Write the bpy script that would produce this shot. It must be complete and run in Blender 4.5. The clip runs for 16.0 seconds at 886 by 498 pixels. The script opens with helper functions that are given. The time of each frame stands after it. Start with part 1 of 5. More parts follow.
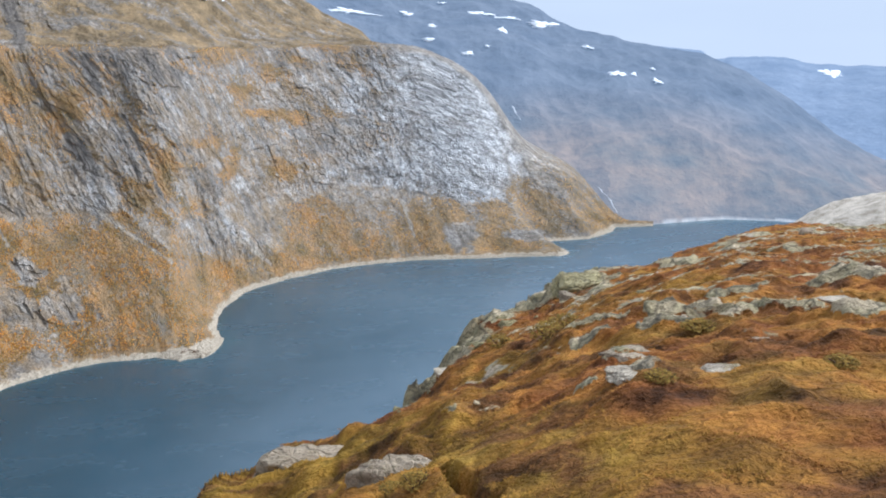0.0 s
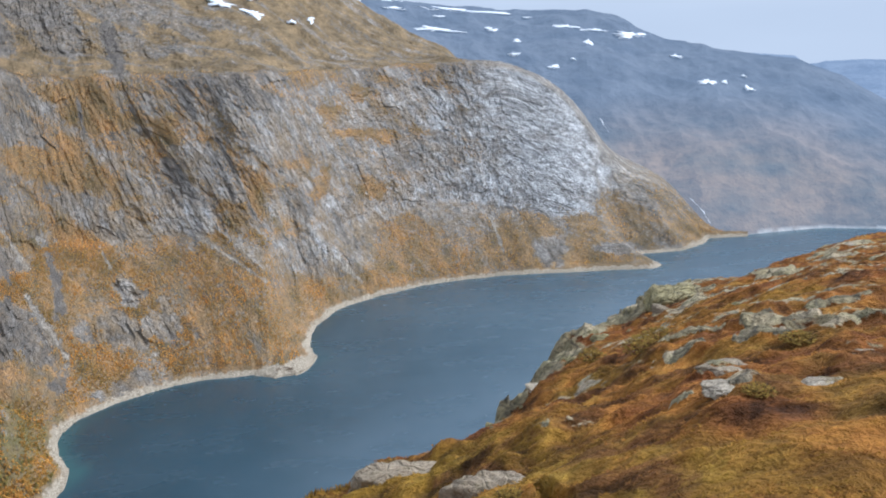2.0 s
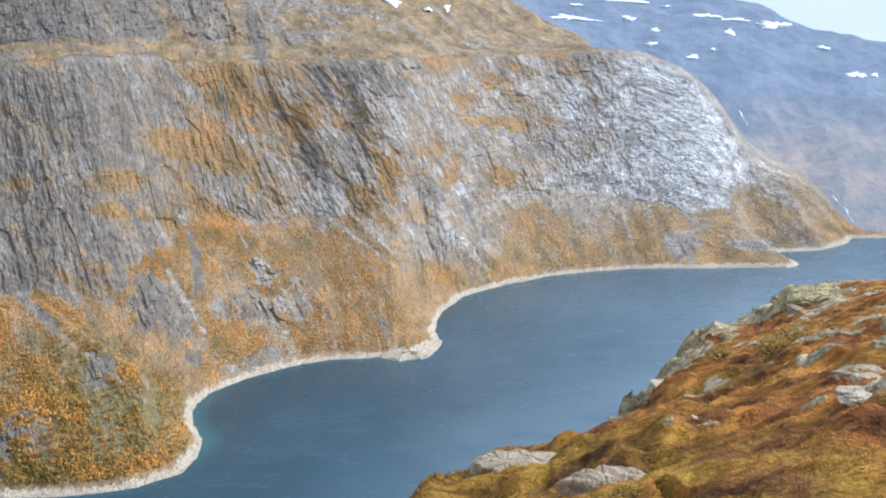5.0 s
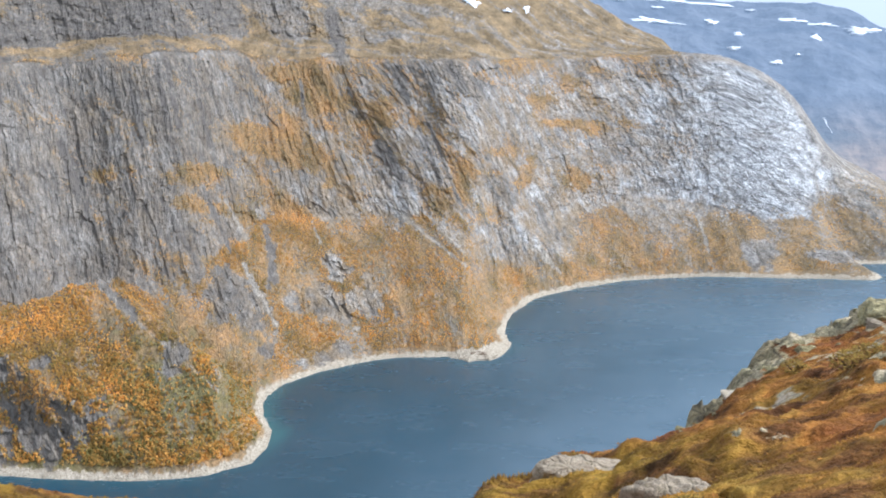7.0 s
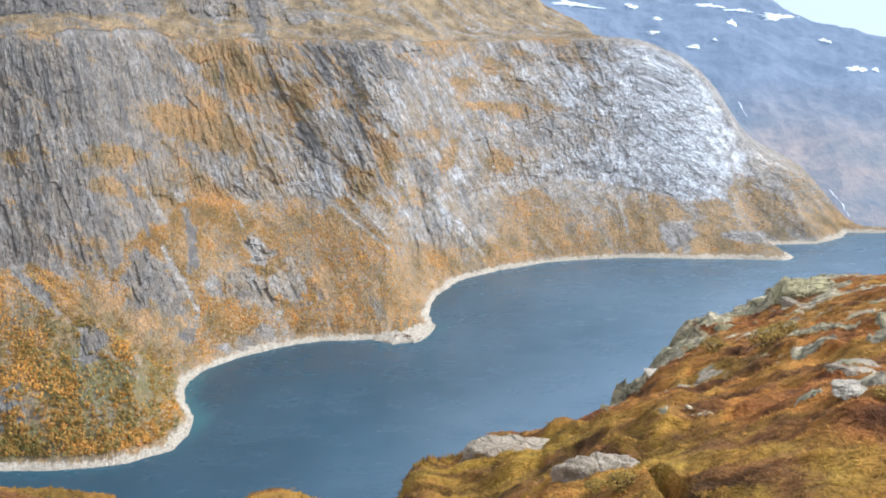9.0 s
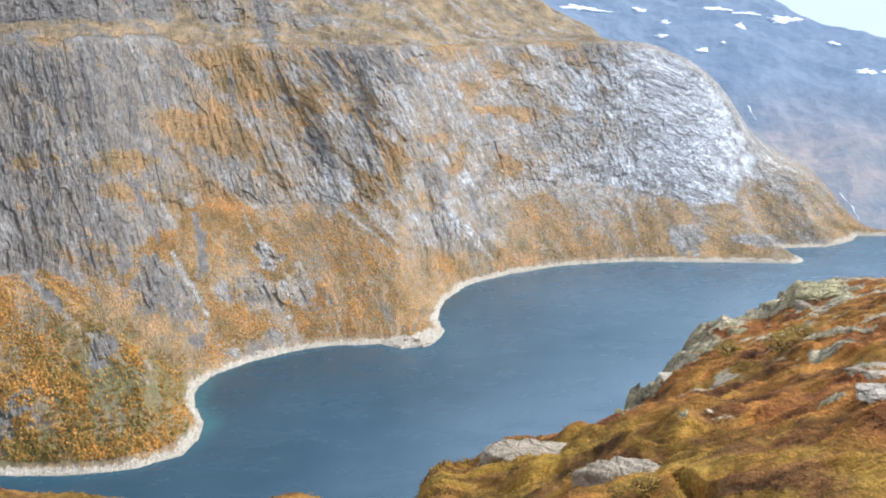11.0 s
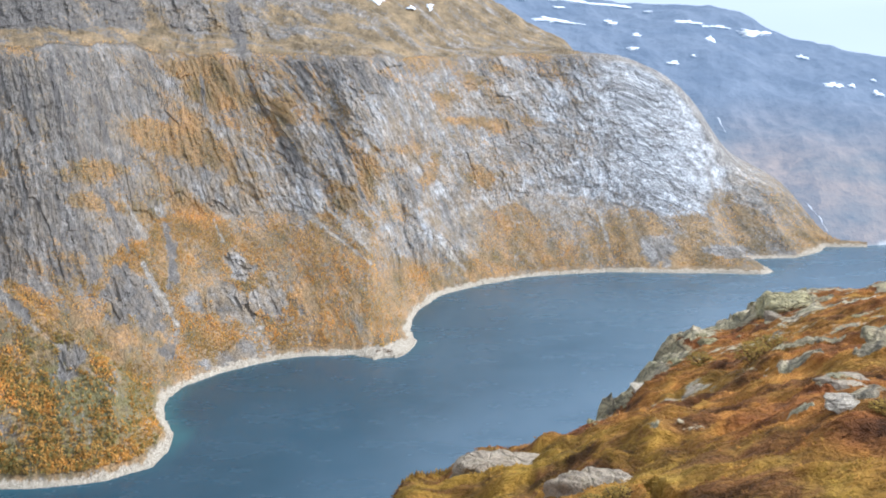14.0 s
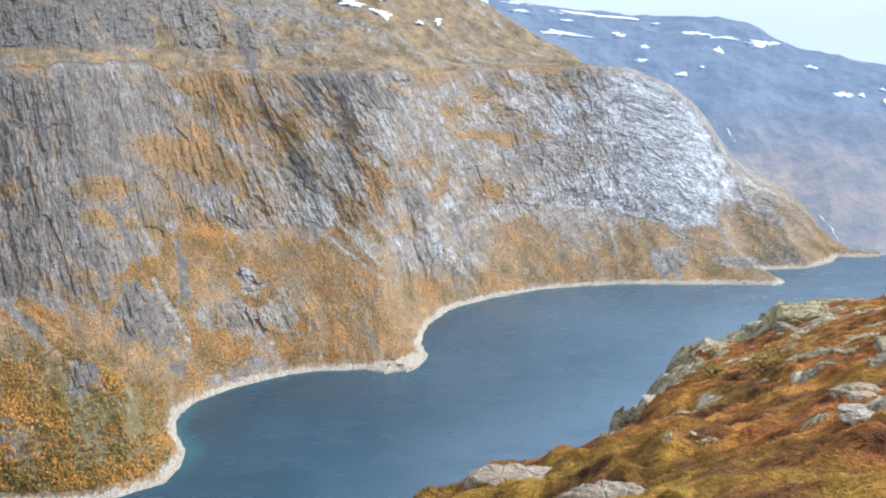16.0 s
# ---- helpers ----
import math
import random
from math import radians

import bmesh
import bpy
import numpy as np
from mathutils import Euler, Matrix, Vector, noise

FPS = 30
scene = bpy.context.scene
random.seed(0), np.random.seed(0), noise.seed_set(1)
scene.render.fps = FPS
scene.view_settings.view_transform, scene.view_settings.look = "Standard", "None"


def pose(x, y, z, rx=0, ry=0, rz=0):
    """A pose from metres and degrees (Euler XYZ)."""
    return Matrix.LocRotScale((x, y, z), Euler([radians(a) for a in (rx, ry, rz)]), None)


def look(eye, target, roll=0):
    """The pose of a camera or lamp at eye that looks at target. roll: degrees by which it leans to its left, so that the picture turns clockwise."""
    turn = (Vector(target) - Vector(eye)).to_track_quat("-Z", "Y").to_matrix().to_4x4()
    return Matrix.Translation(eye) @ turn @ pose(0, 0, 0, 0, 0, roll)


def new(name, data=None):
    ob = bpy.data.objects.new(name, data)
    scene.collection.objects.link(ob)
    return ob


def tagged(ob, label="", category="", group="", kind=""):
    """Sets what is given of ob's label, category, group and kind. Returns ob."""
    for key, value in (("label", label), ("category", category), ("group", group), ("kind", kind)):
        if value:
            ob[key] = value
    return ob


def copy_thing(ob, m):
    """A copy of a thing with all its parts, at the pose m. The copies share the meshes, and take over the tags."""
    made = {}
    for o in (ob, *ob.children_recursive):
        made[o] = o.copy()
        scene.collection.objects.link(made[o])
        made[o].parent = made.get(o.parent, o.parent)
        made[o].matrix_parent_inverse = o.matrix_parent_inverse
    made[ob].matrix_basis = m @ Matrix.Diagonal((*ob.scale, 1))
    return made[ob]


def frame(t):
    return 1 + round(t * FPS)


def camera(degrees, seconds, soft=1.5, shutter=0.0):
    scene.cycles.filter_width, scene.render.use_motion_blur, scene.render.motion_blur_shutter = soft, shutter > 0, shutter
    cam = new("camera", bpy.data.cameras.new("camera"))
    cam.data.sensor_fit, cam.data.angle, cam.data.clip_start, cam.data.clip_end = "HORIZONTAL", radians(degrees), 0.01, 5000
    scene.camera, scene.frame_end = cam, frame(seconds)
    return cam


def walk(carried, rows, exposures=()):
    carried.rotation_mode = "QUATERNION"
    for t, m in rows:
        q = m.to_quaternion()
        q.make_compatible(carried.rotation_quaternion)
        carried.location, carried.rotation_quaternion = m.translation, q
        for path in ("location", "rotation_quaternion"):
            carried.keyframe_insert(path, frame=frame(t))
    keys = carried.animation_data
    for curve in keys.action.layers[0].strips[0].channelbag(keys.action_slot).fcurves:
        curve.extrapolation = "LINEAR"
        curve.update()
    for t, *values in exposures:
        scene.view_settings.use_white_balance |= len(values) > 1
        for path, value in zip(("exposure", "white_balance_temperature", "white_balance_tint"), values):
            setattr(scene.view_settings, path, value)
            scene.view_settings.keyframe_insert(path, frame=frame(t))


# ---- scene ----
EYE = 430.0  # the lookout's height over the lake, which lies at z = 0
cam = camera(48.0, 16.0, soft=1.95)
# seconds, sway to the right in metres, yaw, pitch and lean in degrees
PATH = [
    (0.0, 0.06, -12.42, -13.96, -0.54),
    (0.5, 0.06, -11.87, -13.09, -0.23),
    (1.0, 0.06, -11.21, -12.18, 0.08),
    (1.5, 0.06, -9.79, -10.76, 1.06),
    (2.0, 0.06, -7.15, -13.02, 1.75),
    (2.5, 0.07, -6.78, -14.30, 2.42),
    (3.0, 0.07, -6.05, -13.95, 2.54),
    (3.5, 0.07, -4.75, -13.97, 2.22),
    (4.0, 0.07, -2.65, -12.72, 1.94),
    (4.5, 0.07, -1.00, -12.88, 1.61),
    (5.0, 0.07, 0.40, -13.47, 1.46),
    (7.3, 0.13, 5.73, -13.27, 1.41),
    (7.5, 0.14, 6.42, -12.78, 1.86),
    (8.0, 0.17, 6.04, -14.86, 0.89),
    (8.2, 0.15, 1.39, -14.12, -0.32),
    (10.3, -0.10, -0.24, -14.95, 0.04),
    (10.5, -0.10, 0.23, -14.75, 0.17),
    (11.0, -0.10, 0.67, -14.14, 0.26),
    (11.5, -0.10, 0.89, -14.00, 0.21),
    (12.0, -0.10, 0.67, -13.85, 0.10),
    (12.5, -0.10, -0.00, -13.58, -0.00),
    (13.0, -0.10, -1.60, -13.80, -0.39),
    (13.5, -0.10, -1.47, -13.37, -0.33),
    (14.0, -0.10, -0.96, -13.53, -0.21),
    (14.5, -0.10, 0.45, -13.25, -0.08),
    (15.0, -0.10, 0.71, -13.11, 0.04),
    (15.5, -0.10, 0.04, -13.53, -0.00),
    (16.0, -0.10, -0.36, -12.75, 0.44),
]
walk(cam, [(t, pose(s, 0, EYE, 90 + p, 0, y) @ pose(0, 0, 0, 0, 0, -r)) for t, s, y, p, r in PATH],
     exposures=[(0.0, 0.18, 5300, 10), (0.9, 0.14, 5300, 10), (1.5, -0.18, 5180, 10), (2.1, 0.03, 5300, 10), (3.0, 0.27, 5300, 10), (4.0, 0.37, 5280, 10), (5.0, 0.47, 5270, 10), (7.5, 0.48, 5270, 10), (8.2, 0.55, 5270, 10), (12.0, 0.6, 5270, 10), (13.0, 0.54, 5240, 10), (14.0, 0.5, 5220, 10), (16.0, 0.5, 5220, 10)])

# ---------------------------------------------------------------- light
SUN_BEARING, SUN_HEIGHT = 86.0, 38.0
world = bpy.data.worlds.new("sky")
scene.world = world
world.use_nodes = True
wt = world.node_tree
wt.nodes.clear()
w_out = wt.nodes.new("ShaderNodeOutputWorld")
w_bg = wt.nodes.new("ShaderNodeBackground")
w_sky = wt.nodes.new("ShaderNodeTexSky")
w_sky.sky_type, w_sky.sun_disc = "NISHITA", False
w_sky.sun_elevation, w_sky.sun_rotation = radians(SUN_HEIGHT), radians(SUN_BEARING)
w_sky.air_density, w_sky.dust_density = 1.0, 2.0
w_dim = wt.nodes.new("ShaderNodeMix")
w_dim.data_type, w_dim.blend_type = "RGBA", "MULTIPLY"
w_dim.inputs["Factor"].default_value = 1.0
w_dim.inputs["B"].default_value = (0.10, 0.10, 0.10, 1)
wt.links.new(w_sky.outputs["Color"], w_dim.inputs["A"])
# a layer of cloud over the blue
w_geo = wt.nodes.new("ShaderNodeTexCoord")
w_map = wt.nodes.new("ShaderNodeMapping")
w_map.inputs["Scale"].default_value = (1.2, 1.2, 7.0)
w_noise = wt.nodes.new("ShaderNodeTexNoise")
w_noise.inputs["Scale"].default_value = 1.6
w_noise.inputs["Detail"].default_value = 5.0
w_noise.inputs["Roughness"].default_value = 0.45
w_ramp = wt.nodes.new("ShaderNodeValToRGB")
w_ramp.color_ramp.elements[0].position, w_ramp.color_ramp.elements[0].color = 0.36, (0.555, 0.57, 0.59, 1)
w_ramp.color_ramp.elements[1].position, w_ramp.color_ramp.elements[1].color = 0.66, (0.865, 0.87, 0.875, 1)
w_mix = wt.nodes.new("ShaderNodeMix")
w_mix.data_type = "RGBA"
w_mix.inputs["Factor"].default_value = 0.88
wt.links.new(w_geo.outputs["Generated"], w_map.inputs["Vector"])
wt.links.new(w_map.outputs["Vector"], w_noise.inputs["Vector"])
wt.links.new(w_noise.outputs["Fac"], w_ramp.inputs["Fac"])
wt.links.new(w_dim.outputs["Result"], w_mix.inputs["A"])
wt.links.new(w_ramp.outputs["Color"], w_mix.inputs["B"])
w_sep = wt.nodes.new("ShaderNodeSeparateXYZ")
w_low = wt.nodes.new("ShaderNodeMapRange")
w_low.inputs["From Min"].default_value, w_low.inputs["From Max"].default_value = 0.07, 0.0
w_low.inputs["To Min"].default_value, w_low.inputs["To Max"].default_value = 0.0, 0.85
w_pale = wt.nodes.new("ShaderNodeMix")
w_pale.data_type = "RGBA"
w_pale.inputs["B"].default_value = (0.47, 0.50, 0.535, 1)
wt.links.new(w_geo.outputs["Generated"], w_sep.inputs["Vector"])
wt.links.new(w_sep.outputs["Z"], w_low.inputs["Value"])
wt.links.new(w_low.outputs["Result"], w_pale.inputs["Factor"])
wt.links.new(w_mix.outputs["Result"], w_pale.inputs["A"])
wt.links.new(w_pale.outputs["Result"], w_bg.inputs["Color"])
w_bg.inputs["Strength"].default_value = 1.3
wt.links.new(w_bg.outputs["Background"], w_out.inputs["Surface"])

sun_data = bpy.data.lights.new("sun", "SUN")
sun_data.energy, sun_data.angle, sun_data.color = 4.4, radians(5.0), (1.0, 0.95, 0.88)
sun = new("sun", sun_data)
sb, sh = radians(SUN_BEARING), radians(SUN_HEIGHT)
sun.matrix_world = look((math.sin(sb) * math.cos(sh) * 500, math.cos(sb) * math.cos(sh) * 500, 500 + math.sin(sh) * 500), (0, 0, 500))


# ---------------------------------------------------------------- noise and mesh helpers
def hashed(i, j, seed):
    h = (i.astype(np.int64) * 374761393 + j.astype(np.int64) * 668265263 + seed * 982451653) & 0xFFFFFFFF
    h = ((h ^ (h >> 13)) * 1274126177) & 0xFFFFFFFF
    return ((h ^ (h >> 16)) & 0xFFFFFF) / float(0xFFFFFF)


def grain(x, y, seed=0):
    """Smooth noise from -1 to 1 with cells of size 1."""
    i, j = np.floor(x), np.floor(y)
    fx, fy = x - i, y - j
    sx, sy = fx * fx * (3 - 2 * fx), fy * fy * (3 - 2 * fy)
    a, b = hashed(i, j, seed), hashed(i + 1, j, seed)
    c, d = hashed(i, j + 1, seed), hashed(i + 1, j + 1, seed)
    return 2 * ((a * (1 - sx) + b * sx) * (1 - sy) + (c * (1 - sx) + d * sx) * sy) - 1


def clouds(x, y, seed=0, octaves=4, gain=0.5):
    total, amp, norm = 0.0, 1.0, 0.0
    for k in range(octaves):
        total = total + amp * grain(x * 2 ** k + 17.3 * k, y * 2 ** k - 9.1 * k, seed + k)
        norm, amp = norm + amp, amp * gain
    return total / norm


def ridged(x, y, seed=0, octaves=4):
    total, amp, norm = 0.0, 1.0, 0.0
    for k in range(octaves):
        total = total + amp * (1 - 2 * np.abs(grain(x * 2 ** k + 5.7 * k, y * 2 ** k + 3.3 * k, seed + k)))
        norm, amp = norm + amp, amp * 0.55
    return total / norm


def ease(a, b, x):
    t = np.clip((x - a) / (b - a), 0, 1)
    return t * t * (3 - 2 * t)


def tan_d(e):
    return np.tan(np.radians(e))


def mesh_of(name, co, faces, smooth=True):
    """A mesh from arrays of corners and of three- or four-sided faces."""
    me = bpy.data.meshes.new(name)
    n, k = faces.shape
    me.vertices.add(len(co))
    me.vertices.foreach_set("co", co.astype(np.float32).ravel())
    me.loops.add(n * k)
    me.loops.foreach_set("vertex_index", faces.astype(np.int32).ravel())
    me.polygons.add(n)
    me.polygons.foreach_set("loop_start", np.arange(0, n * k, k, dtype=np.int32))
    me.polygons.foreach_set("use_smooth", np.full(n, smooth))
    me.update(calc_edges=True)
    me.validate()
    return me


def sheet(name, x, y, z, material, smooth=True):
    """A grid of corners (columns, rows) as one mesh object."""
    a, b = x.shape
    idx = np.arange(a * b).reshape(a, b)
    f = np.stack([idx[:-1, :-1], idx[1:, :-1], idx[1:, 1:], idx[:-1, 1:]], -1).reshape(-1, 4)
    me = mesh_of(name, np.stack([x, y, z], -1).reshape(-1, 3), f, smooth)
    me.materials.append(material)
    return new(name, me)


def attribute(ob, name, values):
    at = ob.data.attributes.new(name, "FLOAT" if values.ndim < 3 else "FLOAT_VECTOR", "POINT")
    at.data.foreach_set("value" if values.ndim < 3 else "vector", values.astype(np.float32).ravel())


# ---------------------------------------------------------------- materials
class Nodes:
    """A small helper to write node materials."""

    def __init__(self, name, roughness=0.9, specular=0.2):
        self.mat = bpy.data.materials.new(name)
        self.mat.use_nodes = True
        self.t = self.mat.node_tree
        self.bsdf = self.t.nodes["Principled BSDF"]
        self.bsdf.inputs["Roughness"].default_value = roughness
        self.bsdf.inputs["Specular IOR Level"].default_value = specular

    def add(self, kind):
        return self.t.nodes.new("ShaderNode" + kind)

    def plug(self, a, b):
        self.t.links.new(a, b)

    def attr(self, name, vector=False):
        n = self.add("Attribute")
        n.attribute_name = name
        return n.outputs["Vector" if vector else "Fac"]

    def place(self, source, scale):
        m = self.add("Mapping")
        m.inputs["Scale"].default_value = scale
        self.plug(source, m.inputs["Vector"])
        return m.outputs["Vector"]

    def coords(self):
        return self.add("TexCoord").outputs["Object"]

    def noise(self, vector, scale, detail=5.0, rough=0.55, distort=0.0):
        n = self.add("TexNoise")
        n.inputs["Scale"].default_value = scale
        n.inputs["Detail"].default_value = detail
        n.inputs["Roughness"].default_value = rough
        n.inputs["Distortion"].default_value = distort
        self.plug(vector, n.inputs["Vector"])
        return n.outputs["Fac"]

    def cracks(self, vector, scale, detail=3.0):
        n = self.add("TexNoise")
        n.noise_type, n.normalize = "RIDGED_MULTIFRACTAL", True
        n.inputs["Scale"].default_value = scale
        n.inputs["Detail"].default_value = detail
        n.inputs["Roughness"].default_value = 0.6
        self.plug(vector, n.inputs["Vector"])
        return n.outputs["Fac"]

    def splits(self, vector, scale, feature="DISTANCE_TO_EDGE"):
        """Blocks of rock: the distance to the nearest joint, or one value for each block."""
        n = self.add("TexVoronoi")
        n.feature = feature
        n.inputs["Scale"].default_value = scale
        self.plug(vector, n.inputs["Vector"])
        if feature == "F1":
            return self.ramp(n.outputs["Color"], (0.0, 0.0), (1.0, 1.0))
        return n.outputs["Distance"]

    def bend(self, vector, scale, amount):
        """The same coordinates, pushed about by noise."""
        n = self.add("TexNoise")
        n.inputs["Scale"].default_value = scale
        n.inputs["Detail"].default_value = 3.0
        self.plug(vector, n.inputs["Vector"])
        m = self.add("VectorMath")
        m.operation = "MULTIPLY_ADD"
        m.inputs[1].default_value = (amount, amount, amount)
        self.plug(n.outputs["Color"], m.inputs[0])
        self.plug(vector, m.inputs[2])
        return m.outputs[0]

    def ramp(self, fac, *stops):
        n = self.add("ValToRGB")
        e = n.color_ramp.elements
        while len(e) < len(stops):
            e.new(0.5)
        for el, (p, c) in zip(e, stops):
            el.position = p
            el.color = (c, c, c, 1) if not isinstance(c, tuple) else (*c, 1)
        self.plug(fac, n.inputs["Fac"])
        return n.outputs["Color"]

    def mix(self, fac, a, b, blend="MIX"):
        n = self.add("Mix")
        n.data_type, n.blend_type = "RGBA", blend
        for value, key in ((fac, "Factor"), (a, "A"), (b, "B")):
            if isinstance(value, tuple):
                n.inputs[key].default_value = (*value, 1)
            elif isinstance(value, float):
                n.inputs[key].default_value = value
            else:
                self.plug(value, n.inputs[key])
        return n.outputs["Result"]

    def math(self, op, a, b):
        n = self.add("Math")
        n.operation = op
        for value, key in ((a, 0), (b, 1)):
            if isinstance(value, float):
                n.inputs[key].default_value = value
            else:
                self.plug(value, n.inputs[key])
        return n.outputs[0]

    def bump(self, height, distance, strength=0.6):
        n = self.add("Bump")
        n.inputs["Distance"].default_value = distance
        n.inputs["Strength"].default_value = strength
        self.plug(height, n.inputs["Height"])
        self.plug(n.outputs["Normal"], self.bsdf.inputs["Normal"])

    def colour(self, c):
        if isinstance(c, tuple):
            self.bsdf.inputs["Base Color"].default_value = (*c, 1)
        else:
            self.plug(c, self.bsdf.inputs["Base Color"])
        return self.mat


def mountain_material():
    n = Nodes("granite_and_birch_slope", 0.95, 0.1)
    flow = n.attr("flow", True)
    big = n.noise(flow, 0.028, 7, 0.66)
    mid = n.noise(flow, 0.15, 6, 0.68, 0.5)
    fine = n.noise(n.place(flow, (1, 1, 1.7)), 0.6, 4, 0.65)
    rock = n.ramp(big, (0.32, (0.175, 0.158, 0.136)), (0.5, (0.27, 0.243, 0.208)), (0.68, (0.385, 0.348, 0.30)))
    rock = n.mix(0.7, rock, n.ramp(mid, (0.30, 0.4), (0.46, 0.92), (0.7, 1.15)), "MULTIPLY")
    rock = n.mix(0.6, rock, n.ramp(fine, (0.36, 0.5), (0.6, 1.25)), "MULTIPLY")
    bluff = n.ramp(mid, (0.34, (0.40, 0.395, 0.385)), (0.48, (0.52, 0.51, 0.495)), (0.62, (0.62, 0.61, 0.59)))
    bluff = n.mix(0.3, bluff, n.ramp(fine, (0.3, 0.45), (0.65, 1.25)), "MULTIPLY")
    rock = n.mix(n.ramp(n.noise(flow, 0.045, 6, 0.7), (0.46, 0.0), (0.62, 0.42)), rock, (0.29, 0.215, 0.13))
    # pale granite, also used to paint distance haze into the rock's colour
    pale_and_haze = n.math("MULTIPLY", n.attr("pale"), n.ramp(big, (0.3, 0.35), (0.6, 1.15)))
    rock = n.mix(pale_and_haze, rock, bluff)
    # joints and the blocks between them, at three sizes
    bent = n.bend(flow, 0.05, 16.0)
    slab_, block, chip = n.splits(bent, 0.034), n.splits(bent, 0.10), n.splits(n.bend(flow, 0.2, 5.0), 0.26)
    rock = n.mix(0.6, rock, n.ramp(n.splits(bent, 0.10, "F1"), (0.2, 0.72), (0.8, 1.22)), "MULTIPLY")
    rock = n.mix(0.5, rock, n.ramp(n.splits(n.bend(flow, 0.2, 5.0), 0.26, "F1"), (0.2, 0.7), (0.8, 1.25)), "MULTIPLY")
    joint = n.math("MAXIMUM", n.ramp(slab_, (0.0, 0.95), (0.045, 0.0)), n.math("MAXIMUM", n.ramp(block, (0.0, 0.85), (0.075, 0.0)), n.ramp(chip, (0.0, 0.4), (0.12, 0.0))))
    joint = n.math("MULTIPLY", joint, n.ramp(n.noise(flow, 0.06, 3, 0.6), (0.36, 0.25), (0.6, 1.0)))
    joint = n.math("MULTIPLY", joint, n.ramp(n.attr("pale"), (0.1, 0.5), (0.7, 0.85)))
    # long upright cracks and the darker seams beside them
    seam = n.noise(n.place(flow, (1, 1, 0.5)), 0.11, 5, 0.62, 0.25)
    rock = n.mix(0.6, rock, n.ramp(seam, (0.36, 0.38), (0.46, 0.95), (0.62, 1.12)), "MULTIPLY")
    grit = n.noise(n.place(n.bend(flow, 0.2, 4.0), (1, 1, 0.7)), 0.30, 5, 0.75)
    rock = n.mix(n.ramp(n.attr("pale"), (0.3, 0.75), (0.75, 0.32)), rock, n.ramp(grit, (0.40, 0.45), (0.49, 0.95), (0.60, 1.25)), "MULTIPLY")
    rock = n.mix(n.math("MULTIPLY", joint, 0.8), rock, (0.095, 0.088, 0.08))
    moss = n.noise(flow, 0.07, 7, 0.72, 0.3)
    rock = n.mix(n.math("MULTIPLY", n.ramp(moss, (0.43, 0.0), (0.58, 0.85)), n.attr("tinge")), rock, n.ramp(fine, (0.35, (0.15, 0.105, 0.055)), (0.62, (0.33, 0.225, 0.115))))
    # shade of gullies and overhangs painted as darker rock, beside darker rock tones
    shade_and_tone = n.math("MULTIPLY", n.attr("dark"), n.ramp(mid, (0.35, 1.1), (0.65, 0.5)))
    rock = n.mix(shade_and_tone, rock, (0.118, 0.104, 0.09))
    # autumn scrub, heath and moss
    here = n.coords()
    v1 = n.noise(n.place(flow, (1, 1, 1)), 0.04, 6, 0.62)
    v2 = n.noise(here, 0.22, 4, 0.7)
    scrub = n.ramp(v1, (0.32, (0.140, 0.112, 0.062)), (0.5, (0.245, 0.162, 0.08)), (0.66, (0.36, 0.212, 0.093)))
    heath = n.ramp(v1, (0.35, (0.12, 0.088, 0.048)), (0.5, (0.205, 0.147, 0.08)), (0.66, (0.32, 0.225, 0.118)))
    scrub = n.mix(n.attr("heath"), scrub, heath)
    scrub = n.mix(0.6, scrub, n.ramp(v2, (0.33, 0.5), (0.62, 1.35)), "MULTIPLY")
    scrub = n.mix(0.5, scrub, n.ramp(n.noise(here, 0.8, 3, 0.7), (0.33, 0.45), (0.62, 1.3)), "MULTIPLY")
    scrub = n.mix(n.attr("green"), scrub, n.ramp(v2, (0.35, (0.095, 0.088, 0.038)), (0.65, (0.21, 0.168, 0.068))))
    edge = n.math("ADD", n.attr("veg"), n.math("MULTIPLY", n.math("SUBTRACT", mid, 0.5), 1.7))
    edge = n.math("ADD", edge, n.math("MULTIPLY", n.math("SUBTRACT", v2, 0.5), 1.9))
    edge = n.math("ADD", edge, n.math("MULTIPLY", n.math("SUBTRACT", fine, 0.5), 1.0))
    col = n.mix(n.ramp(edge, (0.36, 0.0), (0.68, 0.95)), rock, scrub)
    rubble = n.ramp(grit, (0.38, (0.18, 0.155, 0.12)), (0.5, (0.34, 0.30, 0.24)), (0.62, (0.50, 0.45, 0.375)))
    col = n.mix(n.math("MULTIPLY", n.attr("slide"), n.ramp(mid, (0.38, 0.2), (0.55, 0.8))), col, rubble)
    # the washed stones between high and low water
    stones = n.ramp(n.noise(here, 0.5, 4, 0.7), (0.3, (0.24, 0.198, 0.142)), (0.6, (0.49, 0.415, 0.31)))
    col = n.mix(n.attr("beach"), col, stones)
    n.bump(n.math("SUBTRACT", n.math("ADD", mid, n.math("MULTIPLY", fine, 0.5)), n.math("MULTIPLY", joint, 0.6)), 5.0, 0.7)
    return n.colour(col)


